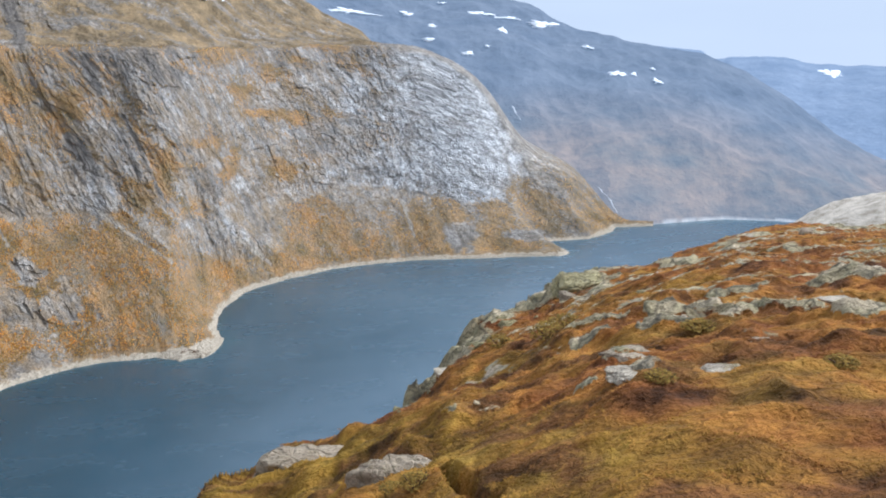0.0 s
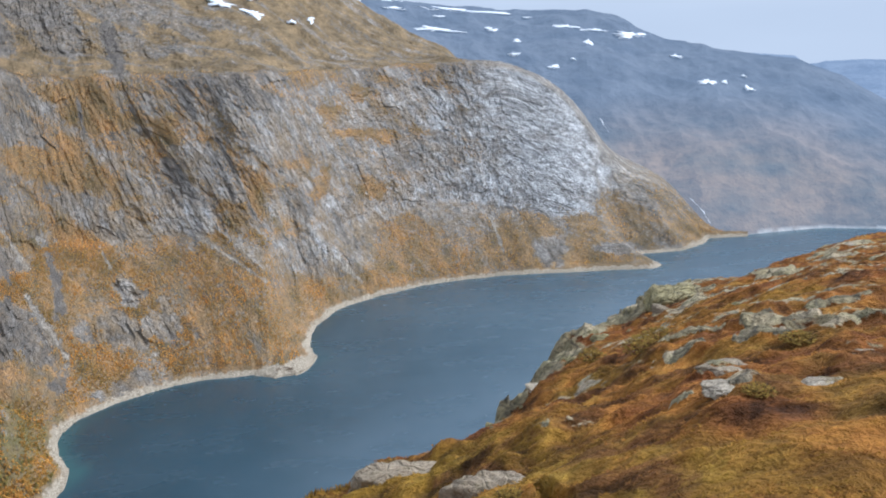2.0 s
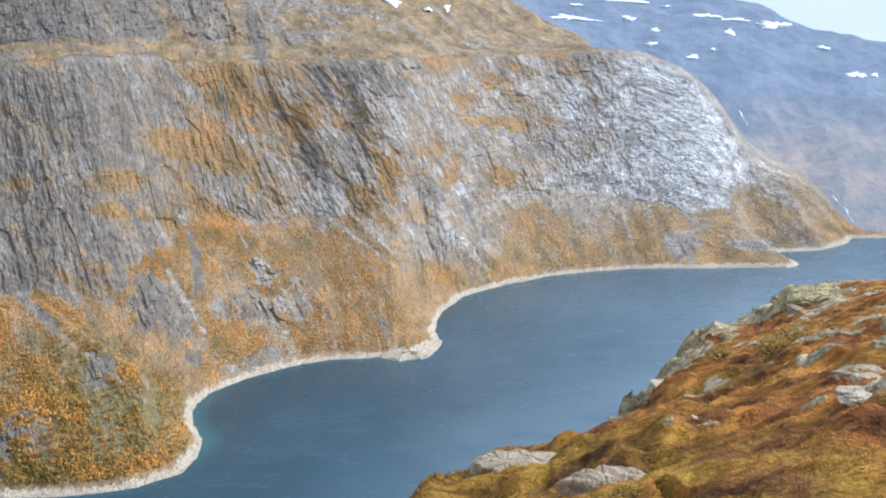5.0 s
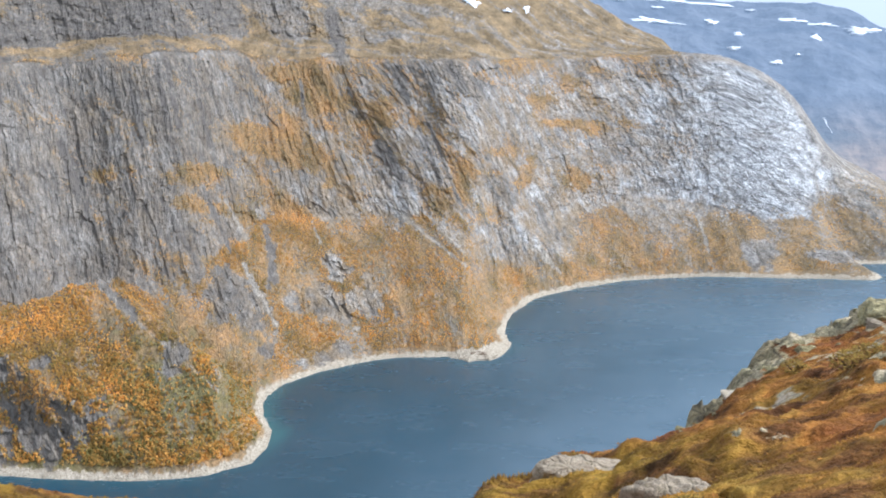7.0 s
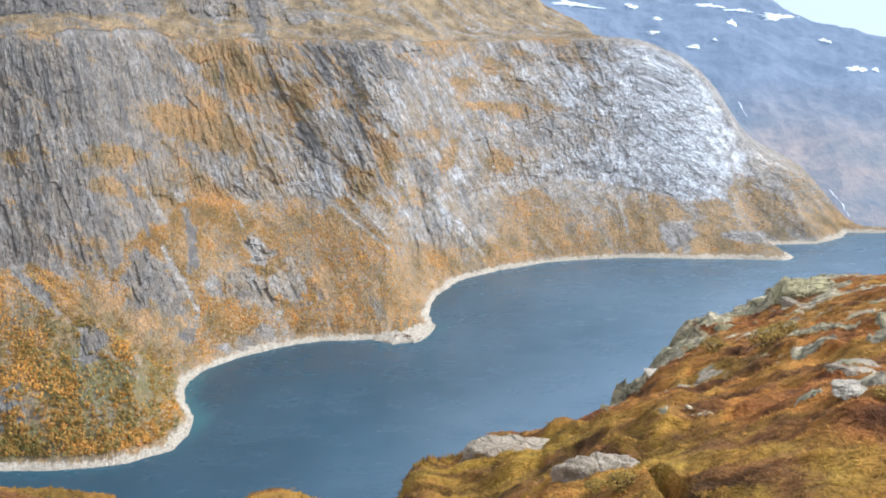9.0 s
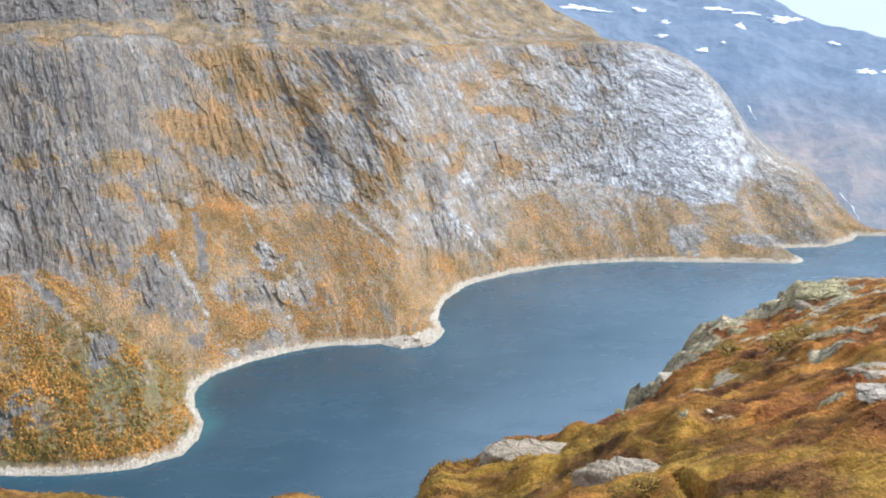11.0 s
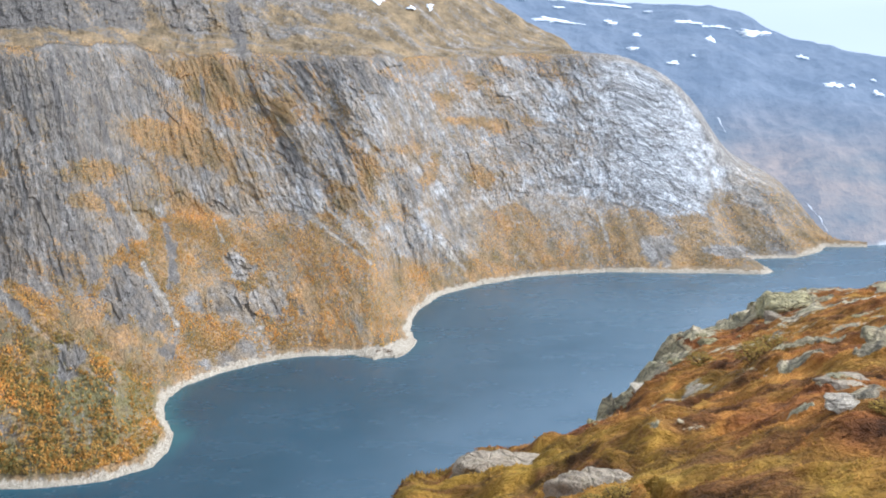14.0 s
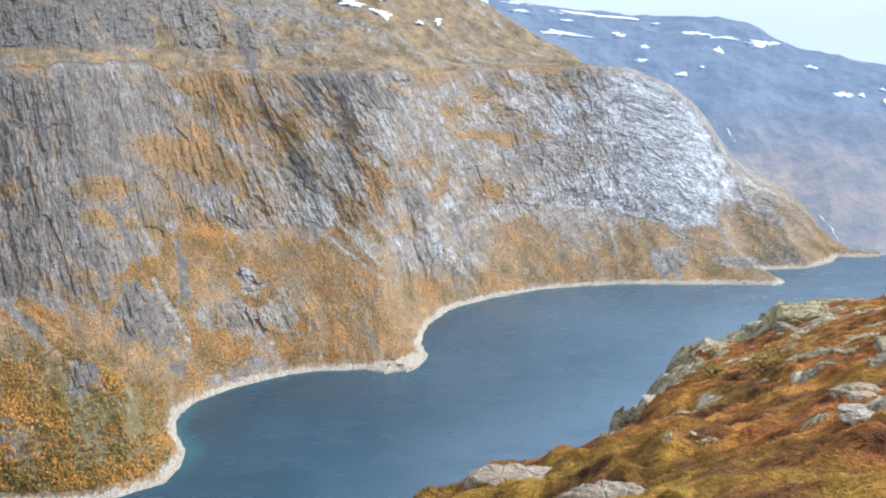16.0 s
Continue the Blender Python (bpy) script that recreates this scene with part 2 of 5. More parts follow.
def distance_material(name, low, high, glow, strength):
    """Far hills; the haze before them is painted in as bluish emission."""
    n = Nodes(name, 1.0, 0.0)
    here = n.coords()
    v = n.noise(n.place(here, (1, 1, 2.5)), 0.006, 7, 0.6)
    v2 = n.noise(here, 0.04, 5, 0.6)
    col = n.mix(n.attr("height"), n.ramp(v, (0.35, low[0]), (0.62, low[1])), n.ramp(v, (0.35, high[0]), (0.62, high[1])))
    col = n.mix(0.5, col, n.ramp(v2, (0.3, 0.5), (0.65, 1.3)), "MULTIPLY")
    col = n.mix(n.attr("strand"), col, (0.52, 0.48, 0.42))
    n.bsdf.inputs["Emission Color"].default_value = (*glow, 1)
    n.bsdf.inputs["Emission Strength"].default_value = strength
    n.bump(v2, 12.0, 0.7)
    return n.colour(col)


def water_material():
    n = Nodes("lake_water", 0.12, 0.5)
    here = n.coords()
    v = n.noise(here, 0.004, 4, 0.5)
    col = n.ramp(v, (0.35, (0.012, 0.040, 0.058)), (0.65, (0.022, 0.054, 0.076)))
    # paler water colour to the right stands in for haze and reflected sky
    col = n.mix(n.attr("haze_tint"), col, n.ramp(v, (0.35, (0.050, 0.090, 0.120)), (0.65, (0.068, 0.110, 0.140))))
    col = n.mix(n.attr("shallow"), col, (0.035, 0.115, 0.12))
    n.plug(n.ramp(n.noise(n.place(here, (1, 2.2, 1)), 0.012, 4, 0.6), (0.4, 0.16), (0.62, 0.3)), n.bsdf.inputs["Roughness"])
    n.bump(n.noise(n.place(here, (1, 1.6, 1)), 0.5, 4, 0.6), 0.25, 0.2)
    return n.colour(col)


def hillside_material():
    n = Nodes("moor_turf", 0.95, 0.1)
    here = n.coords()
    v0 = n.noise(here, 0.16, 6, 0.65)
    v1 = n.noise(n.place(here, (1, 1.3, 1)), 0.42, 6, 0.68, 0.3)
    v2 = n.noise(here, 1.7, 6, 0.66)
    v3 = n.noise(here, 11.0, 4, 0.7)
    rust = n.ramp(v1, (0.30, (0.13, 0.046, 0.020)), (0.42, (0.27, 0.098, 0.026)), (0.54, (0.42, 0.175, 0.034)), (0.70, (0.52, 0.275, 0.058)))
    gold = n.ramp(v1, (0.30, (0.155, 0.078, 0.018)), (0.48, (0.335, 0.187, 0.025)), (0.68, (0.45, 0.283, 0.045)))
    turf = n.mix(n.ramp(n.math("ADD", n.attr("gold"), n.math("MULTIPLY", n.math("SUBTRACT", v0, 0.5), 2.6)), (0.25, 0.0), (0.75, 1.0)), rust, gold)
    # clumps of dark heather and wet moss
    clump = n.noise(n.place(here, (1, 1, 1.6)), 0.55, 6, 0.66, 0.4)
    turf = n.mix(n.ramp(clump, (0.50, 0.0), (0.59, 0.85)), turf, n.ramp(v2, (0.36, (0.07, 0.032, 0.014)), (0.62, (0.21, 0.085, 0.028))))
    turf = n.mix(n.ramp(n.noise(here, 0.3, 5, 0.65), (0.54, 0.0), (0.66, 0.5)), turf, n.ramp(v2, (0.36, (0.14, 0.09, 0.016)), (0.62, (0.36, 0.225, 0.036))))
    turf = n.mix(0.7, turf, n.ramp(v2, (0.36, 0.32), (0.5, 0.85), (0.64, 1.25)), "MULTIPLY")
    turf = n.mix(0.3, turf, n.ramp(v3, (0.32, 0.35), (0.65, 1.15)), "MULTIPLY")
    rock = n.ramp(v1, (0.3, (0.27, 0.205, 0.11)), (0.5, (0.43, 0.35, 0.20)), (0.68, (0.60, 0.475, 0.325)))
    rock = n.mix(n.ramp(v2, (0.5, 0.0), (0.62, 0.7)), rock, (0.34, 0.305, 0.175))
    rock = n.mix(0.7, rock, n.ramp(v3, (0.3, 0.4), (0.6, 1.15)), "MULTIPLY")
    bent = n.bend(here, 0.8, 1.2)
    joint = n.math("MAXIMUM", n.ramp(n.splits(bent, 0.55), (0.0, 0.9), (0.05, 0.0)), n.ramp(n.splits(bent, 1.7), (0.0, 0.7), (0.07, 0.0)))
    joint = n.math("MULTIPLY", joint, n.math("MULTIPLY", n.math("SUBTRACT", 1.0, n.attr("hump")), 0.9))
    rock = n.mix(0.7, rock, n.ramp(n.splits(bent, 1.7, "F1"), (0.2, 0.65), (0.8, 1.25)), "MULTIPLY")
    rock = n.mix(n.attr("hump"), rock, n.ramp(n.noise(n.place(here, (1, 1, 3)), 0.35, 6, 0.65), (0.32, (0.33, 0.275, 0.205)), (0.62, (0.66, 0.575, 0.46))))
    rock = n.mix(joint, rock, (0.07, 0.062, 0.05))
    edge = n.math("ADD", n.attr("rock"), n.math("MULTIPLY", n.math("SUBTRACT", v1, 0.5), 1.6))
    edge = n.math("ADD", edge, n.math("MULTIPLY", n.math("SUBTRACT", v2, 0.5), 1.3))
    col = n.mix(n.ramp(edge, (0.5, 0.0), (0.6, 1.0)), turf, rock)
    n.bump(n.math("ADD", v2, n.math("MULTIPLY", v3, 0.25)), 0.45, 1.0)
    return n.colour(col)


def boulder_material(name, dark, mid, light, lichen, broken=0.25):
    n = Nodes(name, 0.9, 0.2)
    here = n.coords()
    v1 = n.noise(here, 1.6, 6, 0.65, 0.2)
    v2 = n.noise(here, 9.0, 5, 0.7)
    v3 = n.noise(here, 38.0, 3, 0.6)
    col = n.ramp(v1, (0.3, dark), (0.5, mid), (0.7, light))
    col = n.mix(n.ramp(v2, (0.5, 0.0), (0.66, 0.8)), col, lichen)
    col = n.mix(0.6, col, n.ramp(v3, (0.3, 0.5), (0.6, 1.15)), "MULTIPLY")
    split = n.cracks(n.place(here, (1, 1, 1.8)), 0.8, 4.0)
    col = n.mix(n.ramp(split, (0.62, 0.0), (0.85, 0.75)), col, (0.06, 0.052, 0.04))
    bent = n.bend(here, 0.9, 1.0)
    joint = n.math("MAXIMUM", n.ramp(n.splits(bent, 0.8), (0.0, 0.9), (0.045, 0.0)), n.ramp(n.splits(bent, 2.4), (0.0, 0.6), (0.07, 0.0)))
    joint = n.math("MULTIPLY", joint, broken)
    col = n.mix(0.7 * broken, col, n.ramp(n.splits(bent, 2.4, "F1"), (0.2, 0.65), (0.8, 1.25)), "MULTIPLY")
    col = n.mix(joint, col, (0.06, 0.052, 0.04))
    n.bump(n.math("SUBTRACT", n.math("SUBTRACT", n.math("ADD", v1, n.math("MULTIPLY", v2, 0.5)), split), joint), 0.2, 0.9)
    return n.colour(col)


def island_material(name, *stops, rough=0.9, patchy=0.0, leaves=0.0):
    """Colours that differ from clump to clump."""
    n = Nodes(name, rough, 0.1)
    geo = n.add("NewGeometry")
    fac = geo.outputs["Random Per Island"]
    if patchy:
        drift = n.ramp(n.noise(n.coords(), 0.018, 4, 0.6), (0.36, 0.0), (0.6, 1.0))
        fac = n.math("ADD", n.math("MULTIPLY", fac, 1 - patchy), n.math("MULTIPLY", drift, patchy))
    col = n.ramp(fac, *stops)
    col = n.mix(0.5, col, n.ramp(n.noise(n.coords(), 0.02, 4, 0.6), (0.35, 0.6), (0.65, 1.25)), "MULTIPLY")
    if leaves:
        # thin leaves let about half of their light through
        thin, both = n.add("BsdfTranslucent"), n.add("MixShader")
        both.inputs[0].default_value = leaves
        n.plug(col, thin.inputs["Color"])
        n.plug(n.bsdf.outputs[0], both.inputs[1])
        n.plug(thin.outputs[0], both.inputs[2])
        n.plug(both.outputs[0], n.t.nodes["Material Output"].inputs["Surface"])
    return n.colour(col)


M_MOUNTAIN = mountain_material()
# distance haze is put into these two as blue emission and bluish base colours
M_FELL = distance_material("fell_haze_glow", ((0.085, 0.078, 0.06), (0.20, 0.135, 0.08)), ((0.055, 0.062, 0.075), (0.095, 0.10, 0.11)), (0.34, 0.44, 0.57), 0.38)
M_RANGE = distance_material("range_haze_glow", ((0.07, 0.085, 0.11), (0.10, 0.115, 0.14)), ((0.085, 0.10, 0.125), (0.13, 0.145, 0.17)), (0.35, 0.47, 0.65), 0.42)
M_WATER = water_material()
M_HILL = hillside_material()
M_GREY = boulder_material("grey_boulder", (0.23, 0.172, 0.112), (0.38, 0.30, 0.205), (0.51, 0.415, 0.295), (0.30, 0.24, 0.145))
M_PALE = boulder_material("pale_slab", (0.29, 0.235, 0.165), (0.45, 0.375, 0.275), (0.59, 0.505, 0.385), (0.31, 0.26, 0.165))
M_LICHEN = boulder_material("lichen_boulder", (0.19, 0.155, 0.075), (0.37, 0.315, 0.16), (0.53, 0.445, 0.245), (0.38, 0.29, 0.11), 0.6)
M_SNOW = Nodes("old_snow", 0.6, 0.3).colour((0.86, 0.88, 0.90))
M_BIRCH = island_material("autumn_birch", (0.0, (0.25, 0.205, 0.075)), (0.3, (0.44, 0.30, 0.09)), (0.55, (0.66, 0.385, 0.10)), (0.8, (0.83, 0.455, 0.11)), (1.0, (0.88, 0.55, 0.15)), patchy=0.45, leaves=0.5)
M_LEAFY = island_material("green_birch", (0.0, (0.23, 0.21, 0.075)), (0.6, (0.37, 0.30, 0.095)), (1.0, (0.50, 0.36, 0.11)), leaves=0.5)
M_BARK = boulder_material("birch_bark", (0.20, 0.18, 0.16), (0.45, 0.42, 0.38), (0.62, 0.60, 0.56), (0.15, 0.13, 0.11))
M_DRIFT = boulder_material("drift_wood", (0.10, 0.065, 0.04), (0.19, 0.125, 0.08), (0.29, 0.20, 0.13), (0.15, 0.10, 0.065), 0.0)
M_TWIG = Nodes("twig", 0.9, 0.1).colour((0.11, 0.07, 0.045))
M_SHRUB = island_material("dwarf_shrub_leaves", (0.0, (0.10, 0.06, 0.015)), (0.5, (0.20, 0.13, 0.025)), (1.0, (0.33, 0.20, 0.04)))
M_STONE = island_material("washed_stone", (0.0, (0.22, 0.18, 0.125)), (0.6, (0.45, 0.375, 0.275)), (1.0, (0.62, 0.53, 0.41)))

# ---------------------------------------------------------------- the far shore, from the near knoll round to the head of the lake
SHORE_WEST = np.array([(-900, 700), (-620, 838), (-508, 857), (-452, 849), (-366, 847), (-314, 859), (-270, 889), (-263, 930), (-259, 957), (-278, 985), (-295, 1024), (-297, 1058),
                       (-285, 1100), (-252, 1144), (-201, 1186), (-160, 1208), (-93, 1214), (-66, 1191), (-38, 1199), (-24, 1231), (-8, 1252), (-22, 1277), (-28, 1310), (-27, 1350), (-18, 1400)])
SHORE_EAST = np.array([(14, 1479), (50, 1515), (87, 1541), (165, 1593), (230, 1612), (301, 1622), (395, 1618), (489, 1613), (560, 1606), (582, 1613), (583, 1650), (566, 1690), (575, 1718),
                       (661, 1722), (715, 1760), (745, 1806), (819, 1804), (910, 1812), (991, 1824), (1080, 1806), (1200, 1760), (1500, 1600)])
SHORE = np.concatenate([SHORE_WEST, SHORE_EAST])


def inland(x, y):
    """Distance from the far shore's line, positive on land."""
    best = np.full(x.shape, 1e9)
    land_side = np.zeros(x.shape, bool)
    line = np.concatenate([[(-3000, 300)], SHORE, [(3500, 900)]])
    for (ax, ay), (bx, by) in zip(line[:-1], line[1:]):
        dx, dy = bx - ax, by - ay
        s = np.clip(((x - ax) * dx + (y - ay) * dy) / (dx * dx + dy * dy), 0, 1)
        best = np.minimum(best, np.hypot(x - ax - s * dx, y - ay - s * dy))
        if ax != bx:
            over = ((ax <= x) != (bx <= x)) & (y > ay + (x - ax) * dy / dx)
            land_side ^= over
    return np.where(land_side, best, -best)


# bearings in degrees to the right of straight ahead; heights as degrees over the lookout's level
def foot(b):
    return np.interp(b, (-40, -32, -25, -21.4, -17, -16, -15, -12.3, -9, -3.5, -1.8, 0.2, 1.6, 3.2, 5.9, 10.5, 13.7, 19.7, 20.4, 22.3, 25),
                     (1090, 1100, 1105, 1112, 1120, 1130, 1148, 1183, 1208, 1205, 1265, 1400, 1480, 1543, 1598, 1648, 1664, 1712, 1790, 1950, 1985))


def scree_top(b):
    return np.interp(b, (-32, -30, -27, -25, -22.4, -19.2, -17.8, -15.7, -12.4, -9.1, -7.9, -4, -1.5, 0.7, 2.3, 3.6, 7.1, 10.3, 13.3, 16.2, 18, 20, 23),
                     (-17.3, -16, -15, -13.4, -14.6, -14.5, -13.1, -11.2, -11, -11.1, -12.3, -12.5, -12.7, -13.6, -14.0, -11.4, -10, -10.5, -11.4, -11.3, -11.2, -11.6, -12.3))


def rim(b):
    return np.interp(b, (-32, -25.5, -21, -17, -14, -10, -7, -2.7, 2, 5.3, 8.4, 10.5, 11.6, 13.1, 14.1, 14.9, 15.6, 16.1, 16.5, 17, 18.1, 19.4, 21.1, 22.3, 23.2, 25),
                     (-2.3, -2.45, -2.1, -2.05, -2.4, -2.58, -2.6, -2.75, -2.62, -2.45, -2.45, -2.6, -2.87, -3.62, -4.3, -5.15, -6.1, -7.1, -8.1, -8.3, -8.7, -9.3, -10.5, -11.6, -12.3, -12.8))


def crest(b):
    return np.interp(b, (-38, -13, -8, -5, -2, 0.5, 2.9, 5.4, 8.5, 9.6), (6.5, 5.5, 4.4, 3.7, 2.8, 2.2, 1.1, -0.5, -2.2, -2.6))


cols, rows_ = 1200, 450
bearing = np.linspace(-39.0, 24.6, cols)
jag2 = clouds(bearing * 1.4, bearing * 0 + 7.7, 6, 2)
r0 = foot(bearing)
jag3 = clouds(bearing * 0.6, bearing * 0 + 1.7, 8, 2)
e1, e2 = scree_top(bearing) + 0.3 * jag3, rim(bearing) + np.where(bearing < 9, 0.07, 0.04) * jag2
e4 = crest(bearing) + 0.12 * jag2
slope1 = np.interp(bearing, (-20, 0, 12, 16.4, 18, 23), (0.60, 0.62, 0.58, 0.52, 0.42, 0.36))
slope2 = np.interp(bearing, (-25, 8, 14, 16.6, 17.4, 23), (1.9, 1.7, 1.25, 0.8, 0.43, 0.37))
# where a slope meets the sight line at a given height
r1 = (EYE + slope1 * r0) / (slope1 - tan_d(e1))
r1 = np.where((bearing > -12) & (bearing < 4), r0 + np.interp(bearing, (-12, -9, -6, -3, 0, 2, 4), (236, 238, 232, 226, 172, 158, 156)), r1)
z1 = slope1 * (r1 - r0)
r2 = (EYE - z1 + slope2 * r1) / (slope2 - tan_d(np.maximum(e2, e1 + 0.05)))
z2 = z1 + slope2 * (r2 - r1)
upper = ease(9.6, 7.5, bearing)


def steady(a, n=71):
    w = np.hanning(n + 2)[1:-1]
    return np.convolve(np.pad(a, n // 2, "edge"), w / w.sum(), "valid")


r1, z1, r2, z2 = steady(r1, 121), steady(z1, 121), steady(r2, 61), steady(z2, 61)
r3 = r2 + np.interp(bearing, (-20, -10, -4), (75, 85, 110))
z3 = np.where(bearing < 9, EYE + r3 * tan_d(e2 + np.interp(bearing, (-14, -8, 3, 8), (1.0, 0.75, 0.5, 0.1))), z2 - 4)
z3 = upper * z3 + (1 - upper) * (z2 + 2)
r4 = r3 + np.interp(bearing, (-25, -14, -6, -1), (150, 175, 320, 340))
z4 = upper * (EYE + r4 * tan_d(e4)) + (1 - upper) * (z2 - 25)
rad = np.arange(860.0, 2680.0, 1.6)
zz = np.empty((cols, len(rad)))
for k in range(cols):
    zz[k] = np.interp(rad, (r0[k] - 300, r0[k], r1[k], r2[k], r3[k], r4[k], r4[k] + 500), (-120, 0, z1[k], z2[k], z3[k], z4[k], z4[k] - 260))
bb = np.radians(bearing)[:, None]
px, py = np.sin(bb) * rad, np.cos(bb) * rad
# the wooded knoll in the foreground of the far side, its crest falling towards the bay
kfoot = np.interp(bearing, (-40, -32, -25, -21.4, -17), (960, 935, 925, 912, 905))
kcrest = np.interp(bearing, (-32, -28, -25.5, -24.4, -22.5, -20, -17.5, -16, -15.2), (-15.2, -14.8, -14.2, -13.9, -15.3, -17.6, -20.0, -21.5, -23.5)) + 0.25 * jag2
kr = (EYE + 0.78 * kfoot) / (0.78 - tan_d(kcrest))
kz = 0.78 * (kr - kfoot)
knoll = np.where(rad < kr[:, None], 0.78 * (rad - kfoot[:, None]), kz[:, None] - 0.35 * (rad - kr[:, None]))
knoll = knoll - 90 * np.maximum(bearing + 16.2, 0)[:, None] ** 1.5
zz = np.maximum(zz, knoll)
on_knoll = (knoll > zz - 0.5)
# nothing stands higher than its distance from the shore allows
band = rad < 2150
sd = np.full(zz.shape, 900.0)
wobble = 3.5 * clouds(px[:, band] / 30, py[:, band] / 30, 21, 4) + 2.2 * clouds(px[:, band] / 7, py[:, band] / 7, 23, 3)
sd[:, band] = inland(px[:, band], py[:, band]) + wobble + 6.0
zz = np.minimum(zz, np.where(sd > 0, 0.45 * np.minimum(sd, 12) + 0.95 * np.maximum(sd - 12, 0) + np.interp(bearing, (11, 17), (3.0, 0.0))[:, None] * np.maximum(sd - 45, 0), 0.5 * sd))
zz = np.where((sd > 0) & (sd < 200), np.maximum(zz, np.minimum(0.35 * sd, 4.2) + 0.3 * np.maximum(sd - 12, 0)), zz)
soft = np.ones(9) / 9
for k in range(cols):
    zz[k] = np.convolve(np.pad(zz[k], 4, "edge"), soft, "valid")
# corners spread evenly over what shows of each profile
rise = np.degrees(np.arctan2(zz - EYE, rad))
pace = np.abs(np.diff(rise, axis=1)) + 0.0022 + 0.002 * np.abs(np.diff(zz, axis=1))
pace = np.where(zz[:, 1:] < -3, 0.0004, pace)
way_along = np.concatenate([np.zeros((cols, 1)), np.cumsum(pace, 1)], 1)
R = np.empty((cols, rows_))
for k in range(cols):
    R[k] = np.interp(np.linspace(0, way_along[k, -1], rows_), way_along[k], rad)
bell = np.hanning(43)[1:-1]
bell /= bell.sum()
Rp = np.pad(R, ((20, 20), (0, 0)), "edge")
R = sum(w * Rp[i:i + cols] for i, w in enumerate(bell))
Z = np.stack([np.interp(R[k], rad, zz[k]) for k in range(cols)])
Bd = np.repeat(bearing[:, None], rows_, 1)
B = np.radians(Bd)
steep = np.abs(np.gradient(Z, axis=1)) / np.maximum(np.gradient(R, axis=1), 0.2)
cliff = ease(0.72, 1.15, steep) * ease(25, 70, Z)
for _ in range(4):
    cliff[:, 1:-1] = (cliff[:, :-2] + 2 * cliff[:, 1:-1] + cliff[:, 2:]) / 4
    cliff[1:-1] = (cliff[:-2] + 2 * cliff[1:-1] + cliff[2:]) / 4
# beds and gullies lean down to the right, most of all in the middle of the wall
lean = np.interp(Bd, (-30, -15, -9, -1, 5, 12, 16), (0.08, 0.16, 0.45, 0.42, 0.25, 0.15, 0.2))
warp = 6 * clouds(B * 1450 / 90, Z / 80, 25, 3)
U = B * 1450 + lean * (Z - 160) + warp
land = ease(1, 22, Z)
def blocks(u, v, seed):
    """Rock split into blocks that stand out by different lengths."""
    u = u + 0.35 * clouds(u * 0.7, v * 0.7, seed + 1, 2)
    v = v + 0.45 * clouds(u * 0.8, v * 0.6, seed + 2, 2) + 0.5 * hashed(np.floor(u), np.floor(u) * 0, seed)
    return 2 * hashed(np.floor(u), np.floor(v), seed + 3) - 1


RISE = np.degrees(np.arctan2(Z - EYE, R))


def patch(b, e, w, h, lean=0.0, seed=0):
    """A ragged patch round a bearing and height: 1 inside, 0 outside."""
    u, v = Bd - b, RISE - e
    c, s = math.cos(radians(lean)), math.sin(radians(lean))
    q = np.hypot((u * c + v * s) / w, (v * c - u * s) / h)
    return np.clip(1.5 - q + 0.95 * clouds(Bd * 1.9 + seed, RISE * 2.3, 90 + seed, 5), 0, 1)


def track(b0, e0, b1, e1_, w):
    """A narrow strip, such as a slide or shaded gully, running from one bearing and height to another."""
    du, dv = b1 - b0, e1_ - e0
    s = np.clip(((Bd - b0) * du + (RISE - e0) * dv) / (du * du + dv * dv), 0, 1)
    d = np.hypot(Bd - b0 - s * du, RISE - e0 - s * dv) + 0.12 * clouds(Bd * 4, RISE * 4, 77, 3)
    return np.clip(1.4 - d / w, 0, 1)


# crags and bare ground that break through the lower slopes
crag = 0 * Z
for b, e, w, h, lean, k in (
        (-17.34, -15.54, 1.7, 1.1, -35, 40),
        (-10.74, -16.47, 2.5, 0.75, -8, 41),
        (-10.96, -14.19, 0.55, 0.85, 35, 42),
        (-9.03, -15.90, 0.7, 0.8, 0, 43),
        (-28.73, -21.73, 2.9, 1.45, 0, 44),
        (-30.97, -18.36, 1.6, 0.8, 0, 45),
        (-27.84, -18.10, 0.45, 0.3, 0, 46),
        (-20.49, -18.27, 0.6, 1.0, -30, 47),
):
    crag = np.maximum(crag, patch(b, e, w, h, lean, k))
gravel = 0 * Z
for b, e, w, h, lean, k in (
        (-11.57, -19.32, 1.3, 0.5, 8, 50),
        (-15.25, -18.75, 0.5, 0.4, -30, 51),
        (-23.60, -14.90, 1.35, 0.4, -48, 52),
        (13.51, -13.34, 0.81, 0.81, 0, 53),
        (17.70, -13.08, 1.41, 0.25, 0, 54),
):
    gravel = np.maximum(gravel, patch(b, e, w, h, lean, k))
smooth_dome = ease(9.5, 13, Bd)
face = cliff * (1 - 0.75 * smooth_dome)
across_ = B * 1450
push = face * (4.5 * ridged(U / 105, Z / 260, 31, 2) + 2.0 * ridged(U / 37, Z / 90, 41, 2))
push += face * (0.5 * ridged(U / 12, Z / 42, 51, 2) + 0.7 * clouds(U / 4.5, Z / 7, 53, 2) + 1.6 * ridged((across_ - 0.9 * Z) / 38, Z / 30, 57, 3))
tall_ = np.interp(Bd, (-16, -6), (1.6, 1.0))
